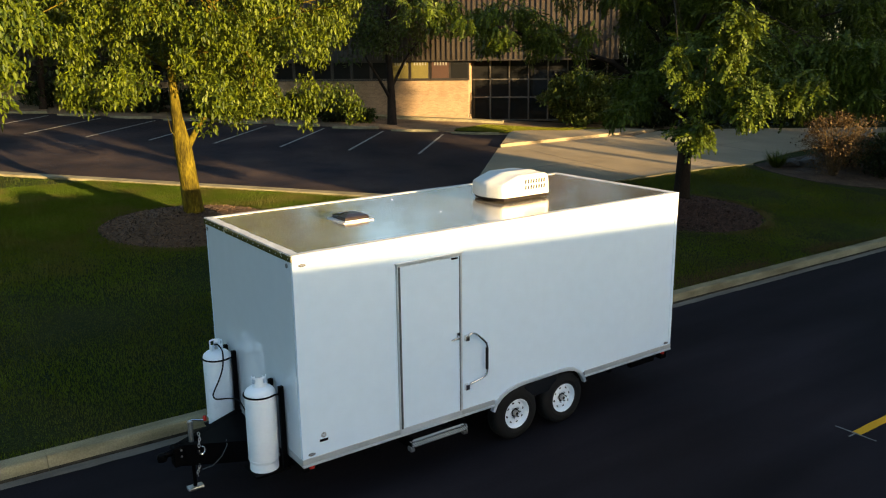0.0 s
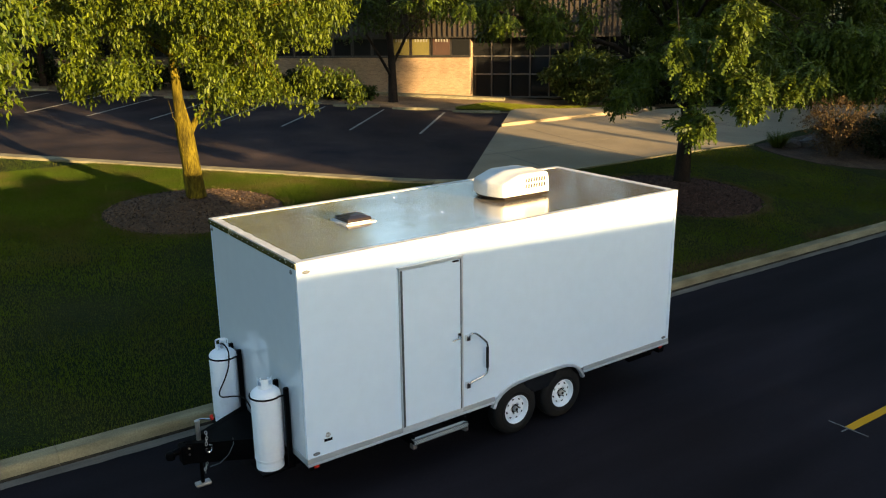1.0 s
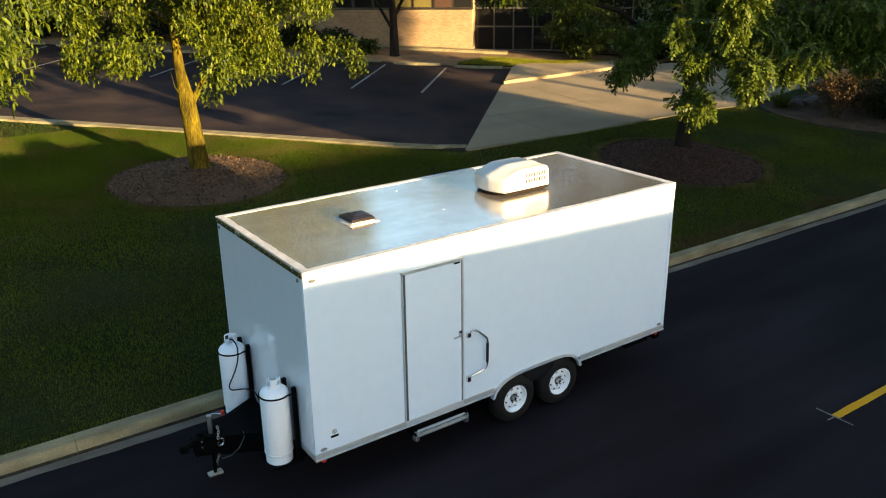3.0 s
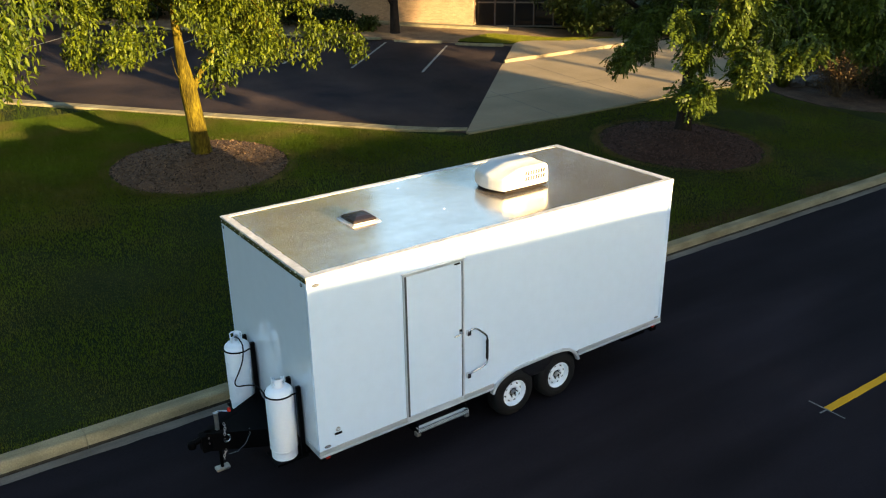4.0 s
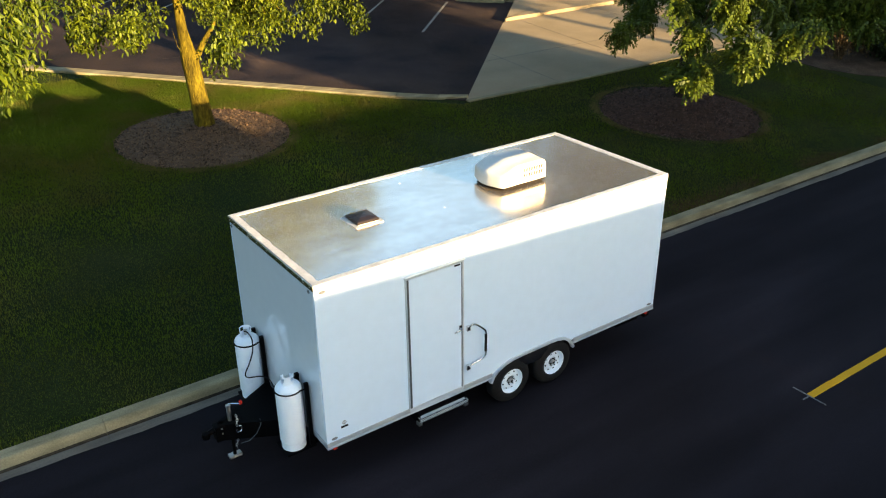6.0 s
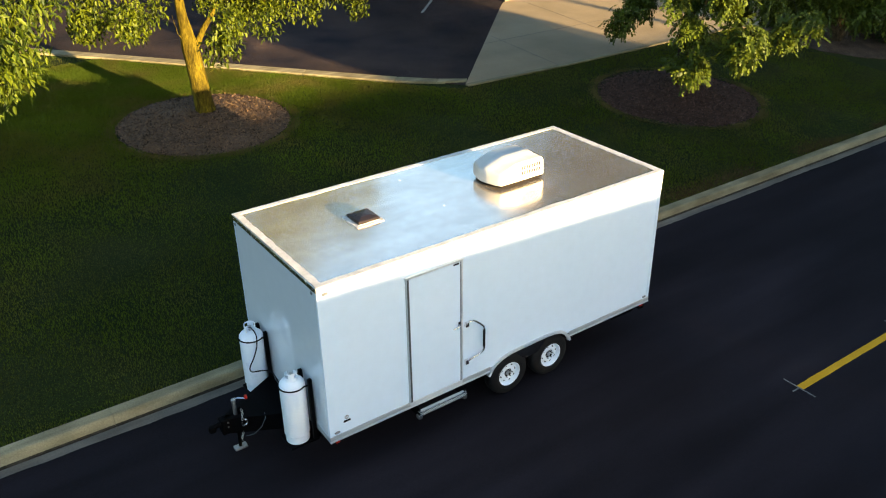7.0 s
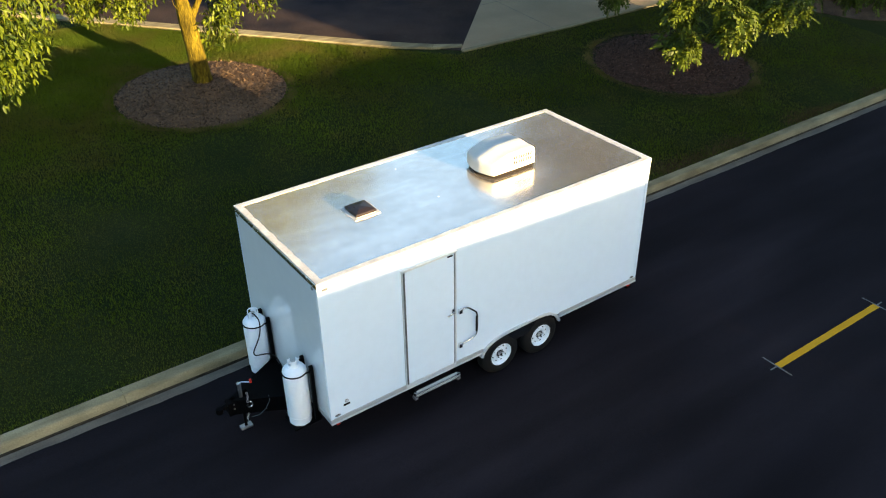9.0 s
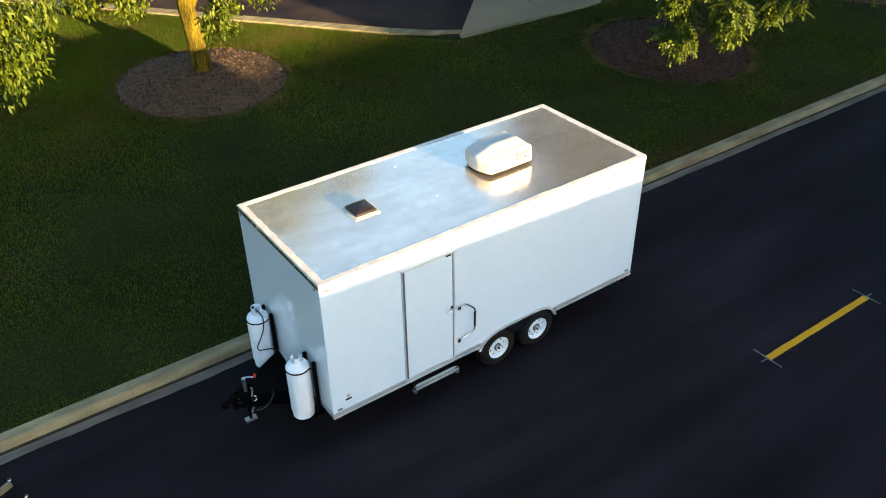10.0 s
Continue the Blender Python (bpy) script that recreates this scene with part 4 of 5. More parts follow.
# grass verge beside the entrance walk
VERGE = [lot(15.2, 2.6), lot(15.25, 0.2), (23.4, 22.9), (25.0, 22.0), (27.6, 21.6), lot(17.0, -2.5), lot(17.4, 1.4)]
patch("verge", VERGE, 0.1, 0.2, M_SOIL, "small grass verge by the entrance walk", "grass")
g = np.random.default_rng(22)
cx_, cy_ = sum(p[0] for p in VERGE) / len(VERGE), sum(p[1] for p in VERGE) / len(VERGE)
tri_ = g.integers(len(VERGE), size=26000)
va, vb = np.array(VERGE), np.roll(np.array(VERGE), -1, 0)
r1, r2 = np.sqrt(g.random(len(tri_))), g.random(len(tri_))
xy = (1 - r1)[:, None] * np.array([cx_, cy_]) + (r1 * (1 - r2))[:, None] * va[tri_] + (r1 * r2)[:, None] * vb[tri_]
p = np.column_stack([xy, [ground(u, v) + 0.1 for u, v in xy]])
a = g.uniform(0, 2 * np.pi, len(p))
s = np.stack([np.cos(a), np.sin(a), 0 * a], 1) * 0.014
tip = p + np.stack([g.normal(0, 0.04, len(p)), g.normal(0, 0.04, len(p)), g.uniform(0.06, 0.14, len(p))], 1)
tagged(new("verge_grass", np_mesh("verge_grass", np.stack([p - s, p + s, tip], 1).reshape(-1, 3), np.arange(3 * len(p)).reshape(-1, 3), M_VERGE)), "yellow-green grass by the entrance walk, brightened as if sunlit", "grass", kind="stuff")

# lawn blades
g = np.random.default_rng(21)
n = 560000
x = g.uniform(-10, 26, n)
y = 3.165 + 0.007 * (x + 2) + 20 * g.random(n) ** 1.15
x, y = np.concatenate([x, 3.5 + 8.5 * g.uniform(-1, 1, 330000) * g.random(330000) ** 0.2]), np.concatenate([y, 10.2 + 10.3 * g.random(330000) ** 0.55])
keep = ((x - 3.35) / 2.33) ** 2 + ((y - 13.45) / 2.25) ** 2 > 1
keep &= ((x - 16.45) / 2.45) ** 2 + ((y - 8.05) / 2.4) ** 2 > 1
keep &= ((x - 11.35) + (y - 12.2)) * 0.7071 < -0.4
keep |= (x > 11) & (y < 11.95) & (((x - 16.45) / 2.45) ** 2 + ((y - 8.05) / 2.4) ** 2 > 1) & (x < 24.7)
x, y = x[keep], y[keep]
thin = (y < 20.6) | (g.random(len(x)) < 0.35)
x, y = x[thin], y[thin]
n = len(x)
z = np.array([ground(u, v) for u, v in zip(x, y)])
patchy = np.array([noise.noise((u * 0.8, v * 0.8, 3.1)) for u, v in zip(x, y)])
h = (0.036 + 0.016 * patchy + np.clip((y - 9) * 0.006, 0, 0.03)) * g.uniform(0.6, 1.3, n)
a = g.uniform(0, 2 * np.pi, n)
lean = g.normal(0, 0.5, n) * h
p = np.stack([x, y, z - 0.01], 1)
s = np.stack([np.cos(a), np.sin(a), np.zeros(n)], 1) * 0.008
tip = p + np.stack([-np.sin(a) * lean, np.cos(a) * lean, h + 0.02], 1)
v = np.stack([p - s, p + s, tip], 1).reshape(-1, 3)
tagged(new("lawn_grass", np_mesh("lawn_grass", v, np.arange(3 * n).reshape(-1, 3), M_BLADE)), "short mown green lawn grass", "grass", kind="stuff")

# thin dry grass and bare earth along the kerb
g = np.random.default_rng(23)
n = 16000
x = g.uniform(5.5, 24, n)
y = 3.18 + np.array([kerb_y(u) for u in x]) + np.abs(g.normal(0, 0.22, n))
keep = np.array([noise.noise((u * 0.45, v * 0.8, 6.3)) for u, v in zip(x, y)]) + g.normal(0, 0.12, n) > 0.04
x, y = x[keep], y[keep]
n = len(x)
a = g.uniform(0, 2 * np.pi, n)
p = np.stack([x, y, [ground(u, v) for u, v in zip(x, y)]], 1)
s = np.stack([np.cos(a), np.sin(a), np.zeros(n)], 1) * 0.011
tip = p + np.stack([g.normal(0, 0.03, n), g.normal(0, 0.03, n), g.uniform(0.035, 0.075, n)], 1)
tagged(new("dry_grass", np_mesh("dry_grass", np.stack([p - s, p + s, tip], 1).reshape(-1, 3), np.arange(3 * n).reshape(-1, 3), M_DEADGRASS)), "thin brown dry grass along the kerb", "grass", kind="stuff")

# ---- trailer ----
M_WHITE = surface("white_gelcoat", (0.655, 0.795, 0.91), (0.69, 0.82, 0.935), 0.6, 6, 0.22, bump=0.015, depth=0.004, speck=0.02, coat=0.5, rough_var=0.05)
# the sides' white gelcoat, greyer here: the front's dimmer light is in the colour
M_FRONT = surface("polished_shaded_gelcoat", (0.65, 0.71, 0.755), (0.69, 0.745, 0.785), 0.6, 6, 0.04, bump=0.004, depth=0.004, speck=0.02, rough_var=0.015, ior=2.6)
M_TRIMWHITE = surface("white_trim_paint", (0.56, 0.59, 0.6), (0.68, 0.7, 0.7), 3, 30, 0.45, bump=0.25, depth=0.004, speck=0.08)
M_SEALANT = surface("roof_sealant", (0.42, 0.4, 0.36), (0.66, 0.63, 0.58), 4, 22, 0.6, bump=0.5, depth=0.006, speck=0.15)
M_ROOFMETAL = surface("mill_aluminium_roof", (0.78, 0.69, 0.58), (0.88, 0.79, 0.69), 1.4, 7, 0.2, metal=0.86, bump=0.1, depth=0.005, speck=0.07, rough_var=0.09, streak=((0.5, 1.6, 1), 2.2, 0.9, 1.06))
M_ALU = surface("brushed_aluminium", (0.52, 0.57, 0.6), (0.64, 0.69, 0.72), 3, 40, 0.38, metal=0.45, bump=0.04, depth=0.002, speck=0.06)
M_RAIL = surface("bare_aluminium_rail", (0.6, 0.53, 0.4), (0.72, 0.64, 0.5), 3, 40, 0.25, metal=1.0, bump=0.04, depth=0.002, speck=0.06)
M_GREY = surface("grey_rail_paint", (0.36, 0.39, 0.4), (0.46, 0.49, 0.5), 2, 40, 0.4, metal=0.3, bump=0.03, speck=0.06)
M_CHROME = surface("bright_steel", (0.6, 0.6, 0.6), (0.7, 0.7, 0.7), 4, 60, 0.16, metal=1.0, bump=0, speck=0.04)
M_ZINC = surface("zinc_steel", (0.42, 0.42, 0.41), (0.6, 0.6, 0.58), 8, 60, 0.42, metal=1.0, bump=0.1, speck=0.15)
M_BLACK = surface("black_steel_paint", (0.0014, 0.0014, 0.0015), (0.0026, 0.0026, 0.003), 4, 60, 0.5, gloss=0.03, bump=0.05, speck=0.2)
M_WEB = surface("gloss_black_panel", (0.008, 0.009, 0.011), (0.012, 0.013, 0.016), 2, 40, 0.2, gloss=0.5, bump=0.02, speck=0.1)
M_RUBBER = surface("tyre_rubber", (0.005, 0.005, 0.0055), (0.009, 0.009, 0.009), 6, 80, 0.75, gloss=0.2, bump=0.2, speck=0.25)
M_RIM = surface("white_rim_paint", (0.7, 0.77, 0.83), (0.76, 0.82, 0.87), 5, 60, 0.35, bump=0.02, speck=0.04)
M_TANK = surface("white_tank_paint", (0.74, 0.8, 0.87), (0.8, 0.86, 0.9), 2.5, 30, 0.3, bump=0.02, speck=0.02)
M_ACWHITE = surface("white_ac_plastic", (0.47, 0.46, 0.42), (0.55, 0.535, 0.49), 3, 40, 0.45, bump=0.05, speck=0.04)
M_ACBASE = surface("dark_ac_pan", (0.01, 0.008, 0.007), (0.018, 0.014, 0.012), 3, 40, 0.8, gloss=0.05, bump=0.1)
# dark tone stands in for the shade inside the louvre slots
M_SLOT = surface("shaded_slot_plastic", (0.03, 0.029, 0.027), (0.045, 0.043, 0.04), 3, 40, 0.8, gloss=0.1, bump=0.05)
M_SMOKE = surface("smoked_lid_plastic", (0.012, 0.008, 0.007), (0.02, 0.013, 0.011), 3, 40, 0.3, gloss=0.3, bump=0.05)
M_RED = surface("red_lens", (0.45, 0.02, 0.015), (0.55, 0.03, 0.02), 5, 40, 0.25, bump=0)
M_LENS = surface("clear_lens", (0.16, 0.165, 0.17), (0.26, 0.26, 0.26), 30, 80, 0.15, bump=0.1)
M_GASKET = surface("grey_gasket", (0.045, 0.055, 0.06), (0.07, 0.085, 0.09), 4, 60, 0.5, bump=0.05)
M_STEP = surface("silver_step_metal", (0.5, 0.51, 0.48), (0.64, 0.65, 0.62), 5, 60, 0.45, metal=0.35, bump=0.1, depth=0.002, speck=0.12)
M_TAN = surface("tan_steel_paint", (0.16, 0.13, 0.07), (0.26, 0.21, 0.12), 6, 60, 0.5, bump=0.1, speck=0.15)
M_MARK = surface("grey_print", (0.25, 0.26, 0.27), (0.3, 0.31, 0.32), 9, 60, 0.6, bump=0)

LEN, WID, TOP, LOW = 6.25, 2.63, 3.03, 0.575
trailer = thing("box_trailer", "white box trailer with aluminium trim, parked on black asphalt", "trailer", (3.1, 1.3, 0))
ARCH = [(2.74, 0.49), (2.785, 0.585), (2.87, 0.665), (2.99, 0.722), (3.14, 0.755), (3.3, 0.765), (3.9, 0.775), (4.06, 0.765), (4.19, 0.73), (4.29, 0.665), (4.36, 0.58), (4.395, 0.50)]


def side_of(name, y0, y1, label):
    cut = [p for p in ARCH if p[1] > 0.64]
    poly = [(0.0, 0.64), (cut[0][0] - 0.03, 0.64)] + cut + [(cut[-1][0] + 0.03, 0.64), (LEN, 0.64), (LEN, TOP - 0.012), (0.0, TOP - 0.012)]
    bm = bmesh.new()
    prism(bm, poly, lambda u, v, d: (u, y0 + d * (y1 - y0), v), 1)
    return part(name, bm, M_WHITE, trailer, label)


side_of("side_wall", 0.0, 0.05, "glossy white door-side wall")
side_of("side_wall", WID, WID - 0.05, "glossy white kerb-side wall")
part("front_wall", bm_box(-0.006, 0.05, 0.052, WID - 0.052, 0.64, TOP - 0.055), M_FRONT, trailer, "glossy white front wall, toned down for its dimmer light")
part("rear_wall", bm_box(LEN - 0.05, LEN, 0.052, WID - 0.052, 0.64, TOP - 0.012), M_WHITE, trailer, "white rear wall")
part("floor", bm_box(0.03, LEN - 0.03, 0.03, WID - 0.03, 0.56, 0.64), M_BLACK, trailer, "black underside of the floor")
part("roof", bm_box(0.05, LEN - 0.05, 0.05, WID - 0.05, TOP - 0.06, TOP), M_ROOFMETAL, trailer, "bare reflective aluminium roof sheet")


def wavy_strip(x0, x1, y0, y1, along_x, seed):
    """A brushed-on sealant strip with an uneven inner edge."""
    bm = bmesh.new()
    n = 60
    pts0, pts1 = [], []
    for i in range(n + 1):
        f = i / n
        w = 0.016 * noise.noise((f * 14, seed, 0.5)) + 0.008 * noise.noise((f * 40, seed, 2.5))
        if along_x:
            x = x0 + (x1 - x0) * f
            pts0.append((x, y0))
            pts1.append((x, y1 + w))
        else:
            y = y0 + (y1 - y0) * f
            pts0.append((x0, y))
            pts1.append((x1 + w, y))
    return prism(bm, pts0 + pts1[::-1], lambda u, v, d: (u, v, TOP + 0.005 - d), 0.012)


part("roof_strip", wavy_strip(0.0, LEN, 0.004, 0.085, True, 1), M_SEALANT, trailer, "white sealant strip along the roof edge")
part("roof_strip", wavy_strip(0.0, LEN, WID - 0.004, WID - 0.085, True, 2), M_SEALANT, trailer, "white sealant strip along the roof edge")
part("roof_strip", wavy_strip(0.0, 0.10, 0.09, WID - 0.09, False, 3), M_SEALANT, trailer, "white sealant strip along the front roof edge")
part("roof_strip", wavy_strip(LEN, LEN - 0.10, 0.09, WID - 0.09, False, 4), M_SEALANT, trailer, "white sealant strip along the rear roof edge")
part("top_rail", bm_box(-0.01, LEN + 0.006, -0.012, 0.0, TOP - 0.075, TOP + 0.004, bevel=0.003), M_TRIMWHITE, trailer, "white metal rail along the roof edge")
part("top_rail", bm_box(-0.01, LEN + 0.006, WID, WID + 0.012, TOP - 0.075, TOP + 0.004, bevel=0.003), M_TRIMWHITE, trailer, "white metal rail along the roof edge")
front_rail = part("front_top_rail", bm_box(-0.022, -0.006, 0.0, WID, TOP - 0.07, TOP - 0.004, bevel=0.003), M_RAIL, trailer, "bare aluminium rail over the front wall")
part("rear_top_rail", bm_box(LEN + 0.002, LEN + 0.016, 0.0, WID, TOP - 0.07, TOP + 0.004, bevel=0.003), M_TRIMWHITE, trailer)
rivet = mesh("rivet", lathe(bmesh.new(), [(0.007, 0), (0.006, 0.003), (0, 0.004)], Matrix.Identity(4), 8), M_ZINC)
for k in range(17):
    piece("rivet", rivet, front_rail, Matrix.Translation((-0.022, 0.07 + 0.155 * k, TOP - 0.036)) @ pose(0, 0, 0, 0, -90, 0))
part("corner_trim", bm_box(-0.012, 0.03, -0.008, 0.0, 0.66, TOP - 0.08, bevel=0.002), M_WHITE, trailer, "white front corner trim")
part("corner_trim", bm_box(LEN - 0.05, LEN + 0.004, -0.008, 0.0, 0.66, TOP - 0.08, bevel=0.002), M_WHITE, trailer, "white rear corner trim")
for x0, x1 in ((-0.015, 2.755), (4.4, LEN + 0.005)):
    part("bottom_rail", bm_box(x0, x1, -0.014, 0.02, 0.595, 0.66, bevel=0.004), M_GREY, trailer, "grey metal rail along the lower edge")
    part("rail_lip", bm_box(x0, x1, -0.022, 0.02, LOW - 0.008, 0.594, bevel=0.003), M_ALU, trailer, "bright aluminium lip below the rail")
    part("bottom_rail", bm_box(x0, x1, WID - 0.02, WID + 0.014, 0.595, 0.66, bevel=0.004), M_GREY, trailer, "grey metal rail along the lower edge")
part("front_bottom_rail", bm_box(-0.018, 0.01, 0.0, WID, LOW, 0.655, bevel=0.004), M_GREY, trailer, "grey metal rail under the front wall")
part("rear_bottom_rail", bm_box(LEN - 0.01, LEN + 0.018, 0.0, WID, LOW, 0.655, bevel=0.004), M_GREY, trailer)


def arch_band(w_out, w_in, y0, y1):
    bm = bmesh.new()
    pts = [Vector((x, 0, z)) for x, z in ARCH]
    rows = []
    for i, p in enumerate(pts):
        d = (pts[min(i + 1, len(pts) - 1)] - pts[max(i - 1, 0)]).normalized()
        nrm = Vector((-d.z, 0, d.x))
        rows.append([bm.verts.new(p + nrm * k + Vector((0, y, 0))) for k, y in ((w_out, y1), (w_out, y0), (w_in, y0), (w_in, y1))])
    for a, b in zip(rows, rows[1:]):
        for k in range(4):
            bm.faces.new((a[k], a[(k + 1) % 4], b[(k + 1) % 4], b[k]))
    bm.faces.new(rows[0])
    bm.faces.new(rows[-1][::-1])
    return bm


for y0, y1 in ((-0.03, 0.03), (WID + 0.03, WID - 0.03)):
    part("fender_trim", arch_band(0.03, -0.012, y0, y1), M_ALU, trailer, "bright aluminium trim over the wheel arch")
for s, y in ((1, 0.0), (-1, WID)):
    bm = bmesh.new()
    prism(bm, [(3.28, 0.762), (3.92, 0.772), (3.88, 0.66), (3.8, 0.56), (3.7, 0.52), (3.5, 0.52), (3.4, 0.55), (3.31, 0.66)], lambda u, v, d: (u, y + s * (0.012 + d), v), 0.02)
    part("fender_web", bm, M_WEB, trailer, "glossy black fender web between the wheels")
    part("wheel_well", bm_box(2.74, 4.4, y + s * 0.29, y + s * 0.31, 0.4, 0.8), M_BLACK, trailer, "black inner wheel well")
    part("well_top", bm_box(2.74, 4.4, y + s * 0.03, y + s * 0.31, 0.785, 0.81), M_BLACK, trailer)
for y in (0.42, WID - 0.42):
    part("frame_rail", bm_box(0.0, LEN - 0.05, y - 0.04, y + 0.04, 0.42, 0.56, bevel=0.005), M_BLACK, trailer, "black steel frame rail")
for x in (0.06, 1.0, 2.0, 5.0, LEN - 0.1):
    part("cross_member", bm_box(x - 0.03, x + 0.03, 0.06, WID - 0.06, 0.47, 0.56), M_BLACK, trailer)
for x in (3.16, 4.02):
    bm = bmesh.new()
    tube(bm, [(x, 0.1, 0.342), (x, WID - 0.1, 0.342)], 0.038, 14)
    part("axle", bm, M_BLACK, trailer, "black axle tube", smooth=True)
for x in (2.62, 3.59, 4.56):
    part("spring_hanger", bm_box(x - 0.03, x + 0.03, 0.39, 0.45, 0.28, 0.43, bevel=0.006), M_BLACK, trailer)


def wheel(x, y, s):
    """A wheel whose outer face looks to -y (s = 1) or +y (s = -1)."""
    m = Matrix.Translation((x, y, 0.342)) @ (pose(0, 0, 0, 90) if s > 0 else pose(0, 0, 0, -90))
    bm = bmesh.new()
    tyre_profile = [(0.195, -0.012), (0.208, 0.002), (0.222, 0.005), (0.226, 0.0), (0.245, 0.01), (0.262, 0.013), (0.266, 0.009), (0.3, 0.01), (0.335, 0.0), (0.356, -0.016), (0.37, -0.034), (0.376, -0.055), (0.376, -0.072), (0.367, -0.074), (0.367, -0.084), (0.377, -0.086), (0.377, -0.104), (0.368, -0.106), (0.368, -0.116), (0.377, -0.118), (0.376, -0.15), (0.37, -0.175), (0.335, -0.2), (0.26, -0.208), (0.195, -0.19)]
    lathe(bm, tyre_profile, m, 48)
    w = part("wheel", bm, M_RUBBER, trailer, "black tyre on a white steel rim", smooth=True)
    bm = bmesh.new()
    lathe(bm, [(0.203, -0.004), (0.209, 0.004), (0.201, 0.007), (0.191, -0.006), (0.186, -0.05), (0.177, -0.064), (0.16, -0.055), (0.12, -0.032), (0.1, -0.03), (0.088, -0.036), (0.08, -0.045), (0.045, -0.045)], m, 48)
    part("rim", bm, M_RIM, w, "white painted steel rim", smooth=True)
    bm = bmesh.new()
    lathe(bm, [(0.062, -0.05), (0.062, -0.042), (0.05, -0.041), (0.0, -0.041)], m, 24)
    part("hub_plate", bm, M_BLACK, w, "dark hub plate")
    bm = bmesh.new()
    lathe(bm, [(0.04, -0.05), (0.04, -0.014), (0.034, -0.004), (0.018, 0.002), (0.0, 0.002)], m, 24)
    part("hub_cap", bm, M_ZINC, w, "silver grease cap", smooth=True)
    bm = bmesh.new()
    lathe(bm, [(0.02, 0.001), (0.02, 0.006), (0.0, 0.008)], m, 16)
    part("rubber_plug", bm, M_RUBBER, w, "black rubber plug")
    for k in range(8):
        a = 2 * math.pi * (k + 0.3) / 8
        bm = bmesh.new()
        mm = m @ Matrix.Translation((0.142 * math.cos(a), 0.142 * math.sin(a), -0.043)) @ pose(0, 0, 0, 0, 0, math.degrees(a))
        lathe(bm, [(0.0, 0.0045), (0.012, 0.0045), (0.013, -0.02)], mm @ Matrix.Diagonal((0.9, 1.4, 1, 1)), 12)
        part("rim_hole", bm, M_BLACK, w, "dark vent hole in the rim")
    for k in range(6):
        a = 2 * math.pi * k / 6
        bm = bmesh.new()
        lathe(bm, [(0.014, -0.045), (0.014, -0.02), (0.01, -0.013), (0.0, -0.013)], m @ Matrix.Translation((0.07 * math.cos(a), 0.07 * math.sin(a), 0)), 6)
        part("lug_nut", bm, M_CHROME, w, "bright lug nut")
    return w


for x in (3.16, 4.02):
    wheel(x, 0.012, 1)
    wheel(x, WID - 0.012, -1)

# side door
DX0, DX1, DZ0, DZ1 = 1.28, 2.215, 0.6, 2.735
door = part("side_door", bm_box(DX0 + 0.05, DX1 - 0.03, -0.016, 0.0, 0.665, DZ1 - 0.04, bevel=0.003), M_WHITE, trailer, "closed flush white door")
part("door_frame", bm_box(DX0, DX0 + 0.016, -0.03, 0.002, 0.665, DZ1, bevel=0.004), M_ALU, door, "aluminium hinge jamb")
part("gasket", bm_box(DX0 + 0.017, DX0 + 0.05, -0.022, 0.002, 0.665, DZ1 - 0.04), M_GASKET, door, "dark hinge-side gasket")
part("door_frame", bm_box(DX1 - 0.022, DX1 + 0.006, -0.028, 0.002, 0.665, DZ1, bevel=0.004), M_ALU, door, "aluminium latch jamb")
part("gasket", bm_box(DX1 - 0.03, DX1 - 0.0225, -0.019, 0.002, 0.665, DZ1 - 0.04), M_GASKET, door, "dark latch-side gasket")
part("door_frame", bm_box(DX0, DX1 + 0.006, -0.03, 0.002, DZ1 - 0.0295, DZ1 + 0.002, bevel=0.004), M_ALU, door, "aluminium door head")
part("drip_cap", bm_box(DX0 - 0.02, DX1 + 0.02, -0.045, 0.0, DZ1 + 0.003, DZ1 + 0.012, bevel=0.002), M_TRIMWHITE, door, "thin white drip cap")
part("sill_plate", bm_box(DX0, DX1, -0.024, -0.0145, 0.6, 0.664, bevel=0.003), M_ALU, door, "aluminium door sill")
part("top_catch", bm_box(DX1 - 0.15, DX1 - 0.06, -0.032, -0.016, DZ1 - 0.065, DZ1 - 0.045, bevel=0.003), M_BLACK, door, "small dark catch at the door head")
bm = bm_box(2.135, 2.185, -0.03, -0.016, 1.63, 1.72, bevel=0.006)
latch = part("door_latch", bm, M_CHROME, door, "bright lever latch")
bm = bmesh.new()
tube(bm, [(2.16, -0.028, 1.672), (2.16, -0.06, 1.672), (2.10, -0.064, 1.664), (2.03, -0.06, 1.652)], [0.013, 0.013, 0.012, 0.01], 10)
part("lever", bm, M_CHROME, trailer, "bright door lever", smooth=True)
bm = bmesh.new()
lathe(bm, [(0.013, 0), (0.013, 0.022), (0.009, 0.026), (0, 0.026)], Matrix.Translation((2.16, -0.03, 1.705)) @ pose(0, 0, 0, 90), 14)
part("lock_cylinder", bm, M_BLACK, latch, "dark lock cylinder", smooth=True)

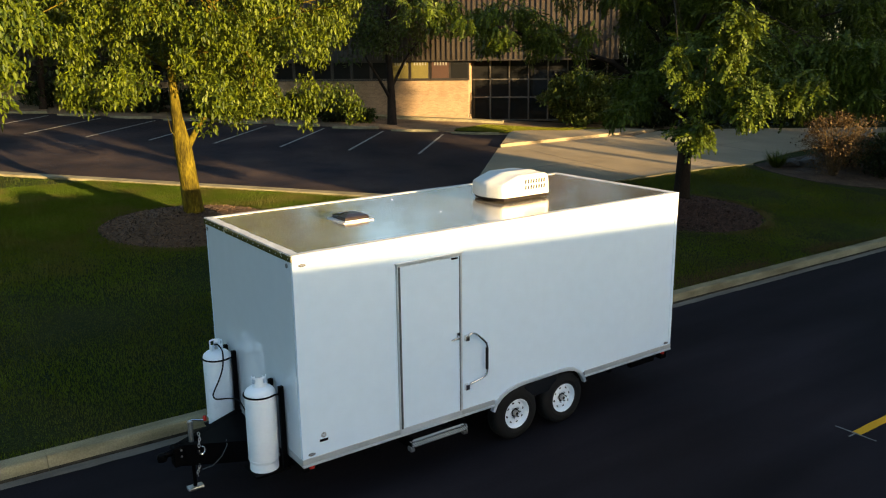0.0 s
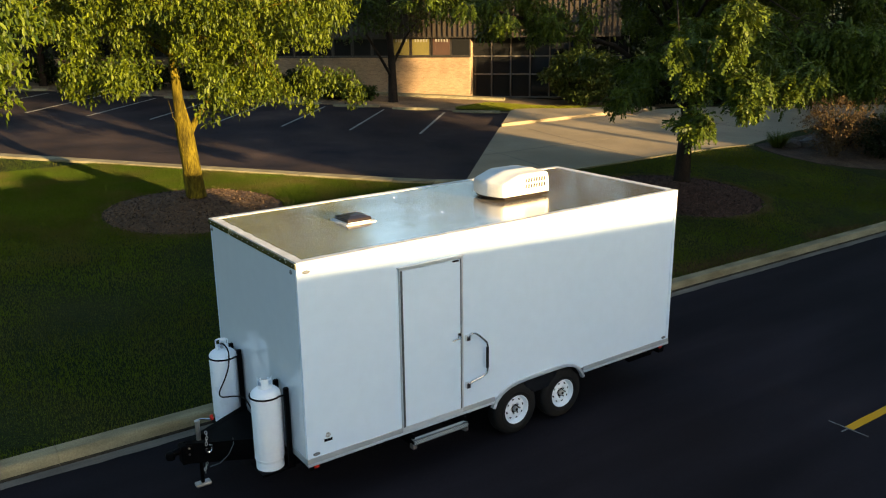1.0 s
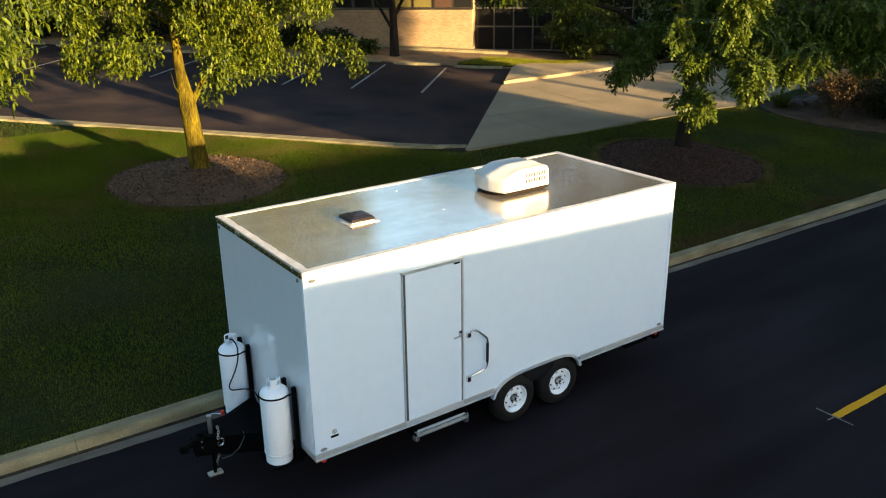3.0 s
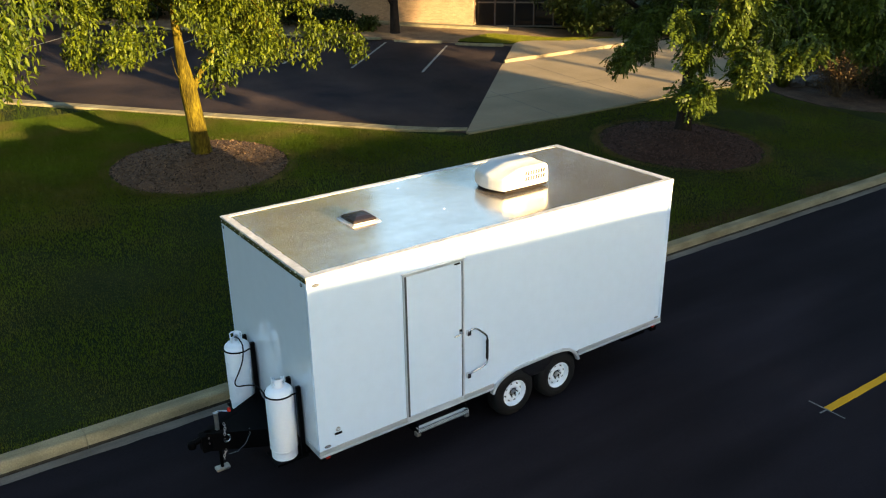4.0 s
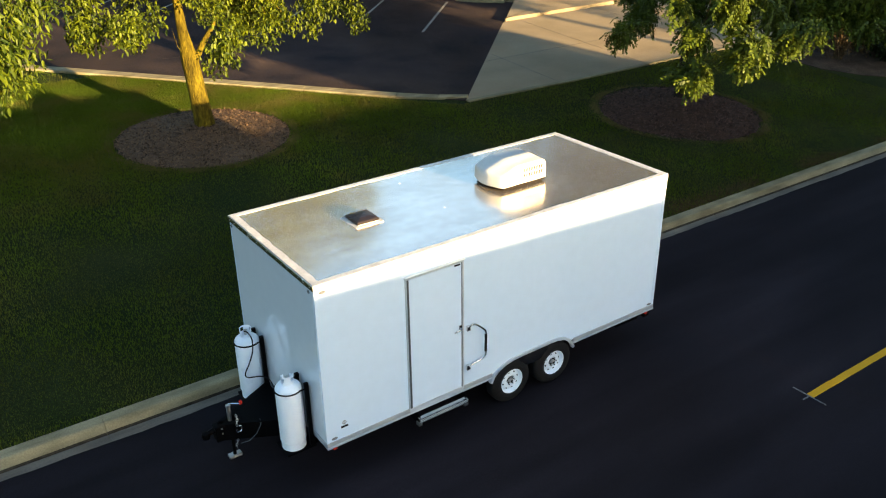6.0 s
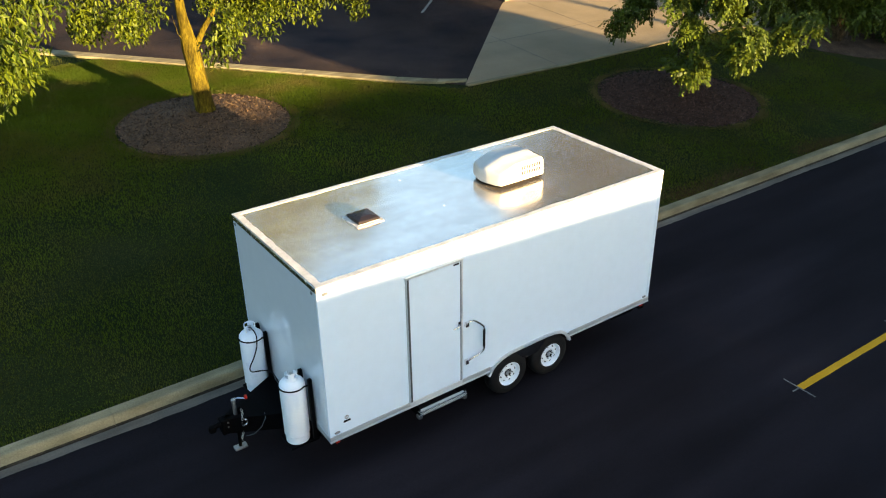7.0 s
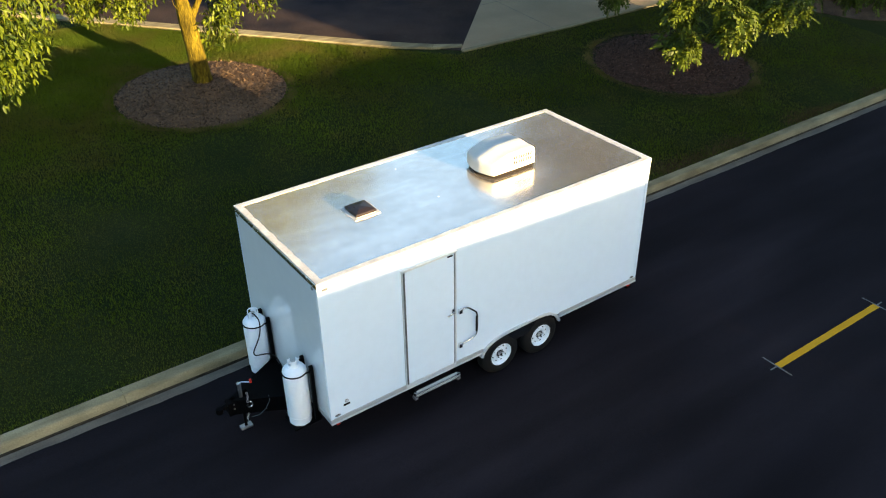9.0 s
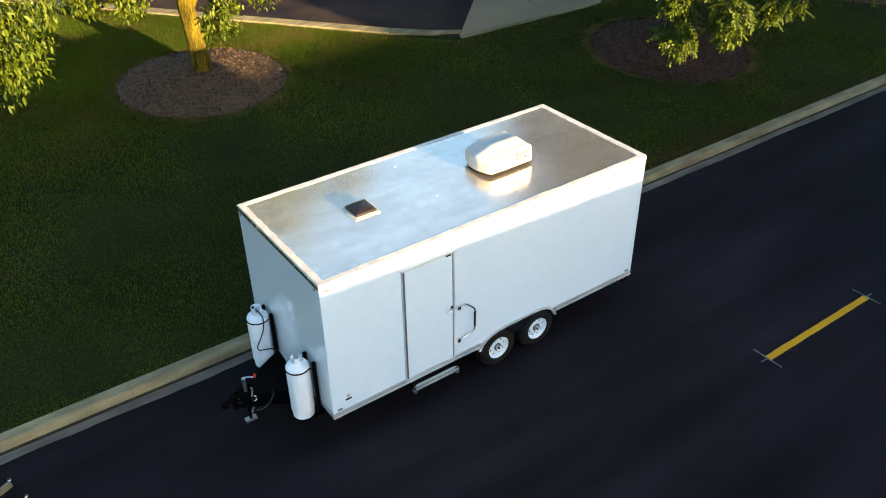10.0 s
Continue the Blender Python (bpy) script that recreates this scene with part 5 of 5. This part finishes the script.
# folding grab handle
part("handle_bracket", bm_box(2.265, 2.325, -0.045, 0.0, 1.585, 1.66, bevel=0.008), M_CHROME, trailer, "bright upper bracket of the grab handle")
part("handle_bracket", bm_box(2.265, 2.325, -0.045, 0.0, 0.925, 1.005, bevel=0.008), M_CHROME, trailer, "bright lower bracket of the grab handle")
bar = [(2.285, -0.045, 1.64), (2.30, -0.05, 1.668), (2.335, -0.052, 1.682), (2.39, -0.055, 1.672), (2.44, -0.055, 1.64), (2.54, -0.058, 1.545), (2.575, -0.06, 1.505), (2.585, -0.06, 1.46), (2.585, -0.06, 1.12), (2.578, -0.06, 1.09), (2.55, -0.058, 1.062), (2.49, -0.055, 1.04), (2.40, -0.052, 1.025), (2.33, -0.05, 1.012), (2.30, -0.046, 0.99)]
bm = bmesh.new()
tube(bm, bar, 0.0145, 12)
grab = part("grab_handle", bm, M_CHROME, trailer, "bent bright steel grab handle", smooth=True)
bm = bmesh.new()
tube(bm, [(2.586, -0.06, 1.15), (2.586, -0.06, 1.44)], 0.0195, 14)
part("grip", bm, M_RUBBER, grab, "black foam grip", smooth=True)

# folded step under the door
part("step_tread", bm_box(1.385, 2.22, -0.10, -0.055, 0.485, 0.503, bevel=0.004), M_STEP, trailer, "silver tread plate of the folded step")
step = part("step_face", bm_box(1.39, 2.215, -0.108, -0.098, 0.428, 0.5), M_GASKET, trailer, "dark perforated step edge")
for z in (0.424, 0.494):
    part("step_lip", bm_box(1.385, 2.22, -0.122, -0.1, z, z + 0.012, bevel=0.003), M_CHROME, step, "bright rolled lip")
stud = mesh("stud", lathe(bmesh.new(), [(0.009, 0), (0.009, 0.006), (0.005, 0.01), (0, 0.01)], pose(0, 0, 0, 90), 8), M_STEP)
for i in range(28):
    for z in (0.446, 0.464, 0.482):
        piece("stud", stud, step, Matrix.Translation((1.40 + 0.03 * i + (0.015 if z == 0.464 else 0), -0.108, z)))
for x in (1.40, 2.205):
    part("step_bracket", bm_box(x - 0.012, x + 0.012, -0.09, 0.3, 0.39, 0.565, bevel=0.004), M_BLACK, trailer, "black step bracket")
    part("step_foot", bm_box(x - 0.03, x + 0.03, -0.11, -0.03, 0.37, 0.43, bevel=0.01), M_ZINC, trailer)


def oval_light(at, rx, rz, depth, axis, lens, name="marker_light", label="small oval clear marker light"):
    """A bezel and lens; axis 'y' faces -y, 'x' faces -x."""
    turn = pose(0, 0, 0, 90) if axis == "y" else pose(0, 0, 0, 0, -90, 0)
    m = Matrix.Translation(at) @ turn @ Matrix.Diagonal((rx if axis == "y" else rz, rz if axis == "y" else rx, 1, 1))
    bm = bmesh.new()
    lathe(bm, [(1.0, 0.0), (1.0, depth * 0.6), (0.8, depth * 0.7)], m, 20)
    o = part(name, bm, M_GASKET, trailer, label, smooth=True)
    bm = bmesh.new()
    lathe(bm, [(0.8, depth * 0.6), (0.6, depth), (0.0, depth * 1.15)], m, 20)
    part("lens", bm, lens, o, smooth=True)


for x, z in ((0.105, 2.915), (0.105, 0.7), (LEN - 0.1, 0.69)):
    oval_light((x, -0.009 if x < 0.1 else -0.0005, z), 0.045, 0.018, 0.012, "y", M_LENS)
for y in (0.14, WID - 0.08):
    oval_light((-0.006, y, 2.9), 0.026, 0.026, 0.012, "x", M_LENS)
for x in (0.10, LEN - 0.16):
    part("side_lamp", bm_box(x - 0.03, x + 0.03, -0.012, 0.02, 0.525, 0.562, bevel=0.006), M_RED, trailer, "small red side lamp under the rail")
# maker's plate, as plain shapes
bm = bmesh.new()
lathe(bm, [(0.032, 0.0), (0.032, 0.003), (0.0, 0.003)], Matrix.Translation((0.265, 0, 0.895)) @ pose(0, 0, 0, 90), 24)
plate = part("badge_disc", bm, M_MARK, trailer, "grey round badge")
for z in (0.887, 0.9):
    part("badge_bar", bm_box(0.246, 0.284, -0.0045, -0.0032, z, z + 0.005), M_WHITE, plate)
part("badge_bar", bm_box(0.212, 0.318, -0.004, 0.0, 0.818, 0.85), M_BLACK, trailer, "black badge bar")

# rear underside
part("rear_bumper", bm_box(LEN - 0.14, LEN - 0.02, 0.04, WID - 0.04, 0.42, 0.56, bevel=0.01), M_BLACK, trailer, "black steel rear bumper")
part("stabiliser_jack", bm_box(5.5, 6.02, 0.1, 0.18, 0.4, 0.47, bevel=0.008), M_BLACK, trailer, "folded black stabiliser leg")
part("jack_bracket", bm_box(5.92, 6.04, 0.08, 0.24, 0.46, 0.56, bevel=0.006), M_BLACK, trailer, "black stabiliser bracket")

# drawbar
NOSE = Vector((-1.0, 1.31, 0.545))
for y in (0.78, 1.84):
    d = (Vector((0.02, y, 0.545)) - NOSE)
    n_ = Vector((-d.y, d.x, 0)).normalized() * 0.04
    a, b = NOSE, NOSE + d
    bm = bmesh.new()
    prism(bm, [(a.x + n_.x, a.y + n_.y), (b.x + n_.x, b.y + n_.y), (b.x - n_.x, b.y - n_.y), (a.x - n_.x, a.y - n_.y)], lambda u, v, e: (u, v, 0.36 + e), 0.27)
    part("drawbar_beam", bm, M_BLACK, trailer, "black steel drawbar beam")
bm = bmesh.new()
prism(bm, [(-0.72, 1.2), (-0.05, 0.85), (-0.05, 1.78), (-0.72, 1.42)], lambda u, v, e: (u, v, 0.615 + e), 0.012)
part("drawbar_plate", bm, M_BLACK, trailer, "black deck plate on the drawbar")
bm = bm_box(-1.08, -0.86, 1.235, 1.385, 0.37, 0.62, bevel=0.02)
part("coupler_head", bm, M_BLACK, trailer, "black coupler housing")
bm = bmesh.new()
tube(bm, [(-1.04, 1.31, 0.55), (-1.12, 1.31, 0.54), (-1.2, 1.3, 0.53)], [0.045, 0.04, 0.034], 12)
lathe(bm, [(0.0, 0.045), (0.05, 0.03), (0.06, -0.005), (0.055, -0.05), (0.0, -0.05)], Matrix.Translation((-1.2, 1.3, 0.53)), 16)
part("coupler", bm, M_BLACK, trailer, "black ball coupler", smooth=True)
for x, z in ((-0.99, 0.5), (-0.99, 0.58)):
    bm = bmesh.new()
    lathe(bm, [(0.013, 0), (0.013, 0.012), (0, 0.014)], Matrix.Translation((x, 1.235, z)) @ pose(0, 0, 0, 90), 8)
    part("bolt", bm, M_ZINC, trailer, "bright coupler bolt")
# tongue jack
JX, JY = -0.845, 1.29
bm = bmesh.new()
lathe(bm, [(0.0, 0.4), (0.028, 0.4), (0.028, 0.86), (0.034, 0.862), (0.034, 0.885), (0.0, 0.89)], Matrix.Translation((JX, JY, 0)), 18)
jack = part("tongue_jack", bm, M_ZINC, trailer, "zinc-plated crank jack standing on its foot", smooth=True)
bm = bmesh.new()
lathe(bm, [(0.0, 0.04), (0.024, 0.04), (0.024, 0.42), (0.0, 0.42)], Matrix.Translation((JX, JY, 0)), 14)
part("inner_tube", bm, M_BLACK, jack, "dark inner jack tube", smooth=True)
part("jack_foot", bm_box(JX - 0.095, JX + 0.095, JY - 0.055, JY + 0.055, 0.006, 0.045, bevel=0.014), M_ZINC, jack, "bright flat jack foot")
bm = bmesh.new()
tube(bm, [(JX, JY, 0.87), (JX + 0.02, JY - 0.01, 0.9), (JX + 0.05, JY - 0.03, 0.905), (JX + 0.15, JY - 0.09, 0.895)], 0.011, 8)
part("crank", bm, M_CHROME, jack, "bright crank arm", smooth=True)
bm = bmesh.new()
lathe(bm, [(0.0, 0.0), (0.02, 0.003), (0.024, 0.03), (0.02, 0.06), (0.0, 0.064)], Matrix.Translation((JX + 0.155, JY - 0.085, 0.885)), 14)
part("crank_knob", bm, M_RED, jack, "red crank knob", smooth=True)


def chain(pts, label):
    """Links along a polyline, each a bent ring."""
    bm = bmesh.new()
    pts = [Vector(p) for p in pts]
    i = 0
    for a, b in zip(pts, pts[1:]):
        d = (b - a).normalized()
        s = d.cross(Vector((0.2, 0.9, 0.1))).normalized()
        if i % 2:
            s = d.cross(s)
        ring = [a.lerp(b, 0.5) + d * 0.026 * math.cos(t) + s * 0.013 * math.sin(t) for t in (2 * math.pi * k / 12 for k in range(13))]
        tube(bm, ring, 0.0045, 6, cap=False)
        i += 1
    part("safety_chain", bm, M_ZINC, trailer, label, smooth=True)


chain([(-0.80 + 0.01 * math.sin(k), 1.15 - 0.004 * k, 0.78 - 0.034 * k) for k in range(6)], "zinc safety chain hanging on the jack")
chain([(-0.82 + 0.018 * math.sin(k * 0.9), 1.18, 0.42 - 0.033 * k) for k in range(7)], "zinc safety chain hanging under the drawbar")
bm = bmesh.new()
tube(bm, [Vector((-0.785, 1.125, 0.565)) + Vector((0.042 * math.cos(t), -0.01, 0.046 * math.sin(t))) for t in (0.5 * math.pi - 0.3 * k for k in range(18))], 0.014, 8)
part("chain_hook", bm, M_CHROME, trailer, "bright steel chain hook", smooth=True)
bm = bmesh.new()
tube(bm, [(-0.5, 1.06, 0.64), (-0.52, 0.99, 0.6), (-0.6, 0.98, 0.48), (-0.7, 1.02, 0.38), (-0.8, 1.1, 0.33)], 0.005, 8)
part("breakaway_cable", bm, M_GASKET, trailer, "thin grey breakaway cable", smooth=True)

# gas cylinders in their racks
CYL_R = 0.177


def gas_cylinder(x, y, turn, label):
    z0 = 0.43
    c = thing("gas_cylinder", label, "gas cylinder", (x, y, z0), "gas cylinders on the drawbar")
    m = Matrix.Translation((x, y, z0))
    bm = bmesh.new()
    lathe(bm, [(0.0, 0.06), (0.12, 0.055), (0.162, 0.085), (CYL_R, 0.13), (CYL_R, 0.925)] + [(CYL_R * math.cos(t), 0.925 + 0.105 * math.sin(t)) for t in (0.2, 0.45, 0.7, 0.95, 1.2, 1.4)] + [(0.0, 1.031)], m, 40)
    part("tank", bm, M_TANK, c, smooth=True)
    bm = bmesh.new()
    lathe(bm, [(0.16, 0.0), (0.166, 0.0), (0.166, 0.1), (0.16, 0.1), (0.16, 0.0)], m, 36)
    part("foot_ring", bm, M_TANK, c, smooth=True)
    bm = bmesh.new()
    lathe(bm, [(0.1775, 0.13), (0.181, 0.136), (0.1775, 0.142)], m, 40)
    part("weld_seam", bm, M_TANK, c, smooth=True)
    # collar: a bent plate with grip holes, open at one side
    bm = bmesh.new()
    seg = 30
    rows = []
    for k in range(seg + 1):
        a = math.radians(turn) + math.radians(300) * (k / seg - 0.5)
        low = 1.015
        top = 1.14 if 4 < k < seg - 4 else 1.105
        hole = any(abs(k - h) <= 2 for h in (10, 20))
        rows.append((a, low, top, hole))
    for i in range(seg):
        (a0, l0, t0, h0), (a1, l1, t1, h1) = rows[i], rows[i + 1]
        spans = [(l0, l0 + 0.045, l1, l1 + 0.045), (t0 - 0.022, t0, t1 - 0.022, t1)] if h0 and h1 else [(l0, t0, l1, t1)]
        for b0, u0, b1, u1 in spans:
            q = []
            for r_ in (0.077, 0.083):
                q.append([m @ Vector((r_ * math.cos(a), r_ * math.sin(a), z)) for a, z in ((a0, b0), (a1, b1), (a1, u1), (a0, u0))])
            vs = [[bm.verts.new(p) for p in ring] for ring in q]
            bm.faces.new(vs[0])
            bm.faces.new(vs[1][::-1])
            for k in range(4):
                j = (k + 1) % 4
                bm.faces.new((vs[0][k], vs[1][k], vs[1][j], vs[0][j]))
    bmesh.ops.remove_doubles(bm, verts=bm.verts[:], dist=0.0005)
    part("collar", bm, M_TANK, c, "white steel guard collar with grip holes")
    bm = bmesh.new()
    lathe(bm, [(0.0, 1.015), (0.022, 1.015), (0.022, 1.055), (0.014, 1.06), (0.014, 1.085), (0.03, 1.09), (0.03, 1.105), (0.0, 1.107)], m, 16)
    part("valve", bm, M_ZINC, c, "brass and zinc valve", smooth=True)
    return c


gas_cylinder(-0.25, 0.535, -110, "tall white steel gas cylinder strapped before the trailer front")
gas_cylinder(-0.225, 1.955, 60, "tall white steel gas cylinder with a black hose attached")
for x, y in ((-0.25, 0.535), (-0.225, 1.955)):
    rack = part("cylinder_tray", bm_box(x - 0.18, 0.0, y - 0.18, y + 0.18, 0.40, 0.428, bevel=0.004), M_BLACK, trailer, "black steel cylinder tray")
    part("tray_arm", bm_box(-0.3, 0.05, y - 0.03, y + 0.03, 0.36, 0.40), M_BLACK, rack)
    for dy in (-0.15, 0.13):
        part("rack_post", bm_box(-0.085, -0.03, y + dy - 0.025, y + dy + 0.025, 0.428, 1.44, bevel=0.005), M_BLACK, trailer, "black steel cylinder post")
    bm = bmesh.new()
    ring = [(x + 0.184 * math.cos(t), y + 0.184 * math.sin(t), 1.355) for t in (radians(55) + radians(250) * k / 28 for k in range(29))]
    tube(bm, [(-0.06, y + 0.17, 1.36)] + ring + [(-0.06, y - 0.17, 1.36)], 0.011, 8)
    part("strap", bm, M_BLACK, trailer, "black retaining strap round the cylinder", smooth=True)
hose = [(-0.245, 1.955, 1.52), (-0.235, 1.86, 1.545), (-0.215, 1.775, 1.49), (-0.215, 1.755, 1.40), (-0.235, 1.757, 1.25), (-0.295, 1.76, 1.10), (-0.365, 1.765, 0.97), (-0.378, 1.762, 0.91), (-0.35, 1.745, 0.875), (-0.28, 1.735, 0.862), (-0.18, 1.70, 0.855), (-0.1, 1.62, 0.83), (-0.07, 1.5, 0.72), (-0.06, 1.45, 0.62)]
fine = []
for i in range(len(hose) - 1):
    p0, p1, p2, p3 = [Vector(hose[max(0, min(len(hose) - 1, j))]) for j in (i - 1, i, i + 1, i + 2)]
    for t in (0, 0.25, 0.5, 0.75):
        fine.append(0.5 * ((2 * p1) + (p2 - p0) * t + (2 * p0 - 5 * p1 + 4 * p2 - p3) * t * t + (3 * p1 - p0 - 3 * p2 + p3) * t ** 3))
bm = bmesh.new()
tube(bm, fine + [Vector(hose[-1])], 0.0095, 8)
whole("gas_hose", bm, M_RUBBER, "thin black rubber hose looping from a cylinder valve", "hose", smooth=True)

# steel bars of a rig parked farther along the kerb
for (x0, y0), (x1, y1), z in (((-4.25, 2.1), (-5.3, 1.6), 0.14), ((-4.12, 1.64), (-5.2, 1.13), 0.14)):
    rig = thing("steel_bar", "tan steel bar with a bright end knob on the asphalt", "bar", (x0, y0, 0.006))
    d = Vector((x1 - x0, y1 - y0, 0)).normalized()
    q = Vector((-d.y, d.x, 0)) * 0.024
    bm = bmesh.new()
    prism(bm, [(x0 + q.x, y0 + q.y), (x1 + q.x, y1 + q.y), (x1 - q.x, y1 - q.y), (x0 - q.x, y0 - q.y)], lambda u, v, e: (u, v, 0.007 + e), z)
    bmesh.ops.bevel(bm, geom=bm.edges[:], offset=0.006, segments=1, affect="EDGES")
    part("bar", bm, M_TAN, rig)
    bm = bmesh.new()
    lathe(bm, [(0.0, 0.0), (0.036, 0.0), (0.036, 0.02), (0.026, 0.034), (0.0, 0.038)], Matrix.Translation((x0, y0, 0.007 + z)), 14)
    part("knob", bm, M_CHROME, rig, "bright end knob", smooth=True)

# ---- roof fittings ----
for x, y in ((2.63, 2.21), (2.65, 1.02)):
    bm = bmesh.new()
    lathe(bm, [(0.011, 0.0), (0.009, 0.003), (0.0, 0.005)], Matrix.Translation((x, y, TOP)), 12)
    part("sealed_screw", bm, M_SEALANT, trailer, "pale blob of sealant over a roof screw", smooth=True)
ac = thing("air_conditioner", "white rooftop air conditioner with louvred sides on a dark pan", "air conditioner", (4.03, 1.29, TOP))
AX, AY, AZ = -0.17, 1.29, TOP + 0.07
sections = [(3.72, 0.335, 0.0), (3.722, 0.34, 0.12), (3.732, 0.346, 0.165), (3.755, 0.35, 0.192), (3.79, 0.352, 0.206), (4.06, 0.354, 0.285), (4.12, 0.355, 0.297), (4.2, 0.355, 0.3), (4.54, 0.352, 0.3), (4.645, 0.35, 0.292), (4.675, 0.346, 0.27), (4.69, 0.342, 0.22), (4.7, 0.34, 0.0)]
half = [(1.0, 0.0), (0.995, 0.4), (0.985, 0.85), (0.975, 0.93), (0.955, 0.972), (0.92, 0.992), (0.85, 0.998), (0.32, 1.005), (0.28, 1.03), (0.06, 1.04)]
outline = [(-u, v) for u, v in half] + [(0.0, 1.05)] + half[::-1]
bm = bmesh.new()
rows = [[bm.verts.new((x + AX + 0.1 * u * u * max(0, (4.2 - x) / 0.48), AY + u * w, AZ + v * h)) for u, v in outline] for x, w, h in sections]
for a, b in zip(rows, rows[1:]):
    for k in range(len(outline) - 1):
        bm.faces.new((a[k], a[k + 1], b[k + 1], b[k]))
bm.faces.new(rows[0])
bm.faces.new(rows[-1][::-1])
shroud = part("shroud", bm, M_ACWHITE, ac, "white moulded plastic shroud", smooth=True)
bm = bmesh.new()
pan = [(3.765 + AX + 0.1 * u * u, AY + 0.335 * u) for u in [k / 8 for k in range(8, -9, -1)]] + [(4.68 + AX, AY - 0.335), (4.68 + AX, AY + 0.335)]
prism(bm, pan, lambda u, v, d: (u, v, TOP + 0.024 + d), AZ - TOP - 0.022)
part("base_pan", bm, M_ACBASE, ac, "dark base pan")
part("seal", bm_box(3.85, 4.25, AY - 0.2, AY + 0.2, TOP, TOP + 0.026), M_RUBBER, ac)
for s in (-1, 1):
    for i in range(8):
        for z, tall in ((0.085, 0.058), (0.17, 0.058)):
            x = 4.06 + 0.05 * i
            y = AY + s * 0.3555
            bm = bmesh.new()
            prism(bm, [(x, z), (x + 0.026, z), (x + 0.036, z + tall), (x + 0.01, z + tall)], lambda u, v, d: (u, y - s * 0.012 + s * d - s * 0.006 * v / 0.2, AZ + v), 0.016)
            part("louvre_slot", bm, M_SLOT, shroud, "dark prism painted as a shaded louvre slot")
vent = thing("roof_vent", "square roof vent with a smoked dome lid and white flange", "roof vent", (1.455, 1.345, TOP))
VX, VY = 1.455, 1.345
bm = bmesh.new()
flange = []
for k in range(40):
    a = 2 * math.pi * k / 40
    c, q = math.cos(a), math.sin(a)
    r_ = 0.225 / max(abs(c), abs(q)) * (1 - 0.06 * min(abs(c), abs(q))) + 0.016 * noise.noise((c * 3, q * 3, 5.5))
    flange.append((VX + r_ * c, VY + r_ * q * 1.03))
prism(bm, flange, lambda u, v, d: (u, v, TOP + 0.0005 + d), 0.01)
part("flange", bm, M_SEALANT, vent, "white flange bedded in sealant")
part("vent_frame", bm_box(VX - 0.165, VX + 0.165, VY - 0.168, VY + 0.168, TOP + 0.01, TOP + 0.024, bevel=0.004), M_TRIMWHITE, vent, "white vent frame")
bm = bmesh.new()
vr = []
for w, z in ((0.165, 0.019), (0.172, 0.022), (0.175, 0.05), (0.166, 0.064), (0.085, 0.086), (0.02, 0.093)):
    vr.append([bm.verts.new((VX + sx * w, VY + sy * w * 1.02, TOP + z)) for sx, sy in ((-1, -1), (0, -1.02), (1, -1), (1.02, 0), (1, 1), (0, 1.02), (-1, 1), (-1.02, 0))])
for a, b in zip(vr, vr[1:]):
    for k in range(8):
        bm.faces.new((a[k], a[(k + 1) % 8], b[(k + 1) % 8], b[k]))
bm.faces.new(vr[0][::-1])
bm.faces.new(vr[-1])
part("lid", bm, M_SMOKE, vent, "smoked brown plastic lid")
screw = mesh("screw", lathe(bmesh.new(), [(0.008, 0), (0.008, 0.004), (0, 0.006)], Matrix.Identity(4), 8), M_ZINC)
for x, y in [(VX + i * 0.195, VY + j * 0.2) for i, j in ((-1, -1), (1, -1), (-1, 1), (1, 1), (0, -1), (0, 1))]:
    piece("screw", screw, vent, Matrix.Translation((x, y, TOP + 0.0105)))
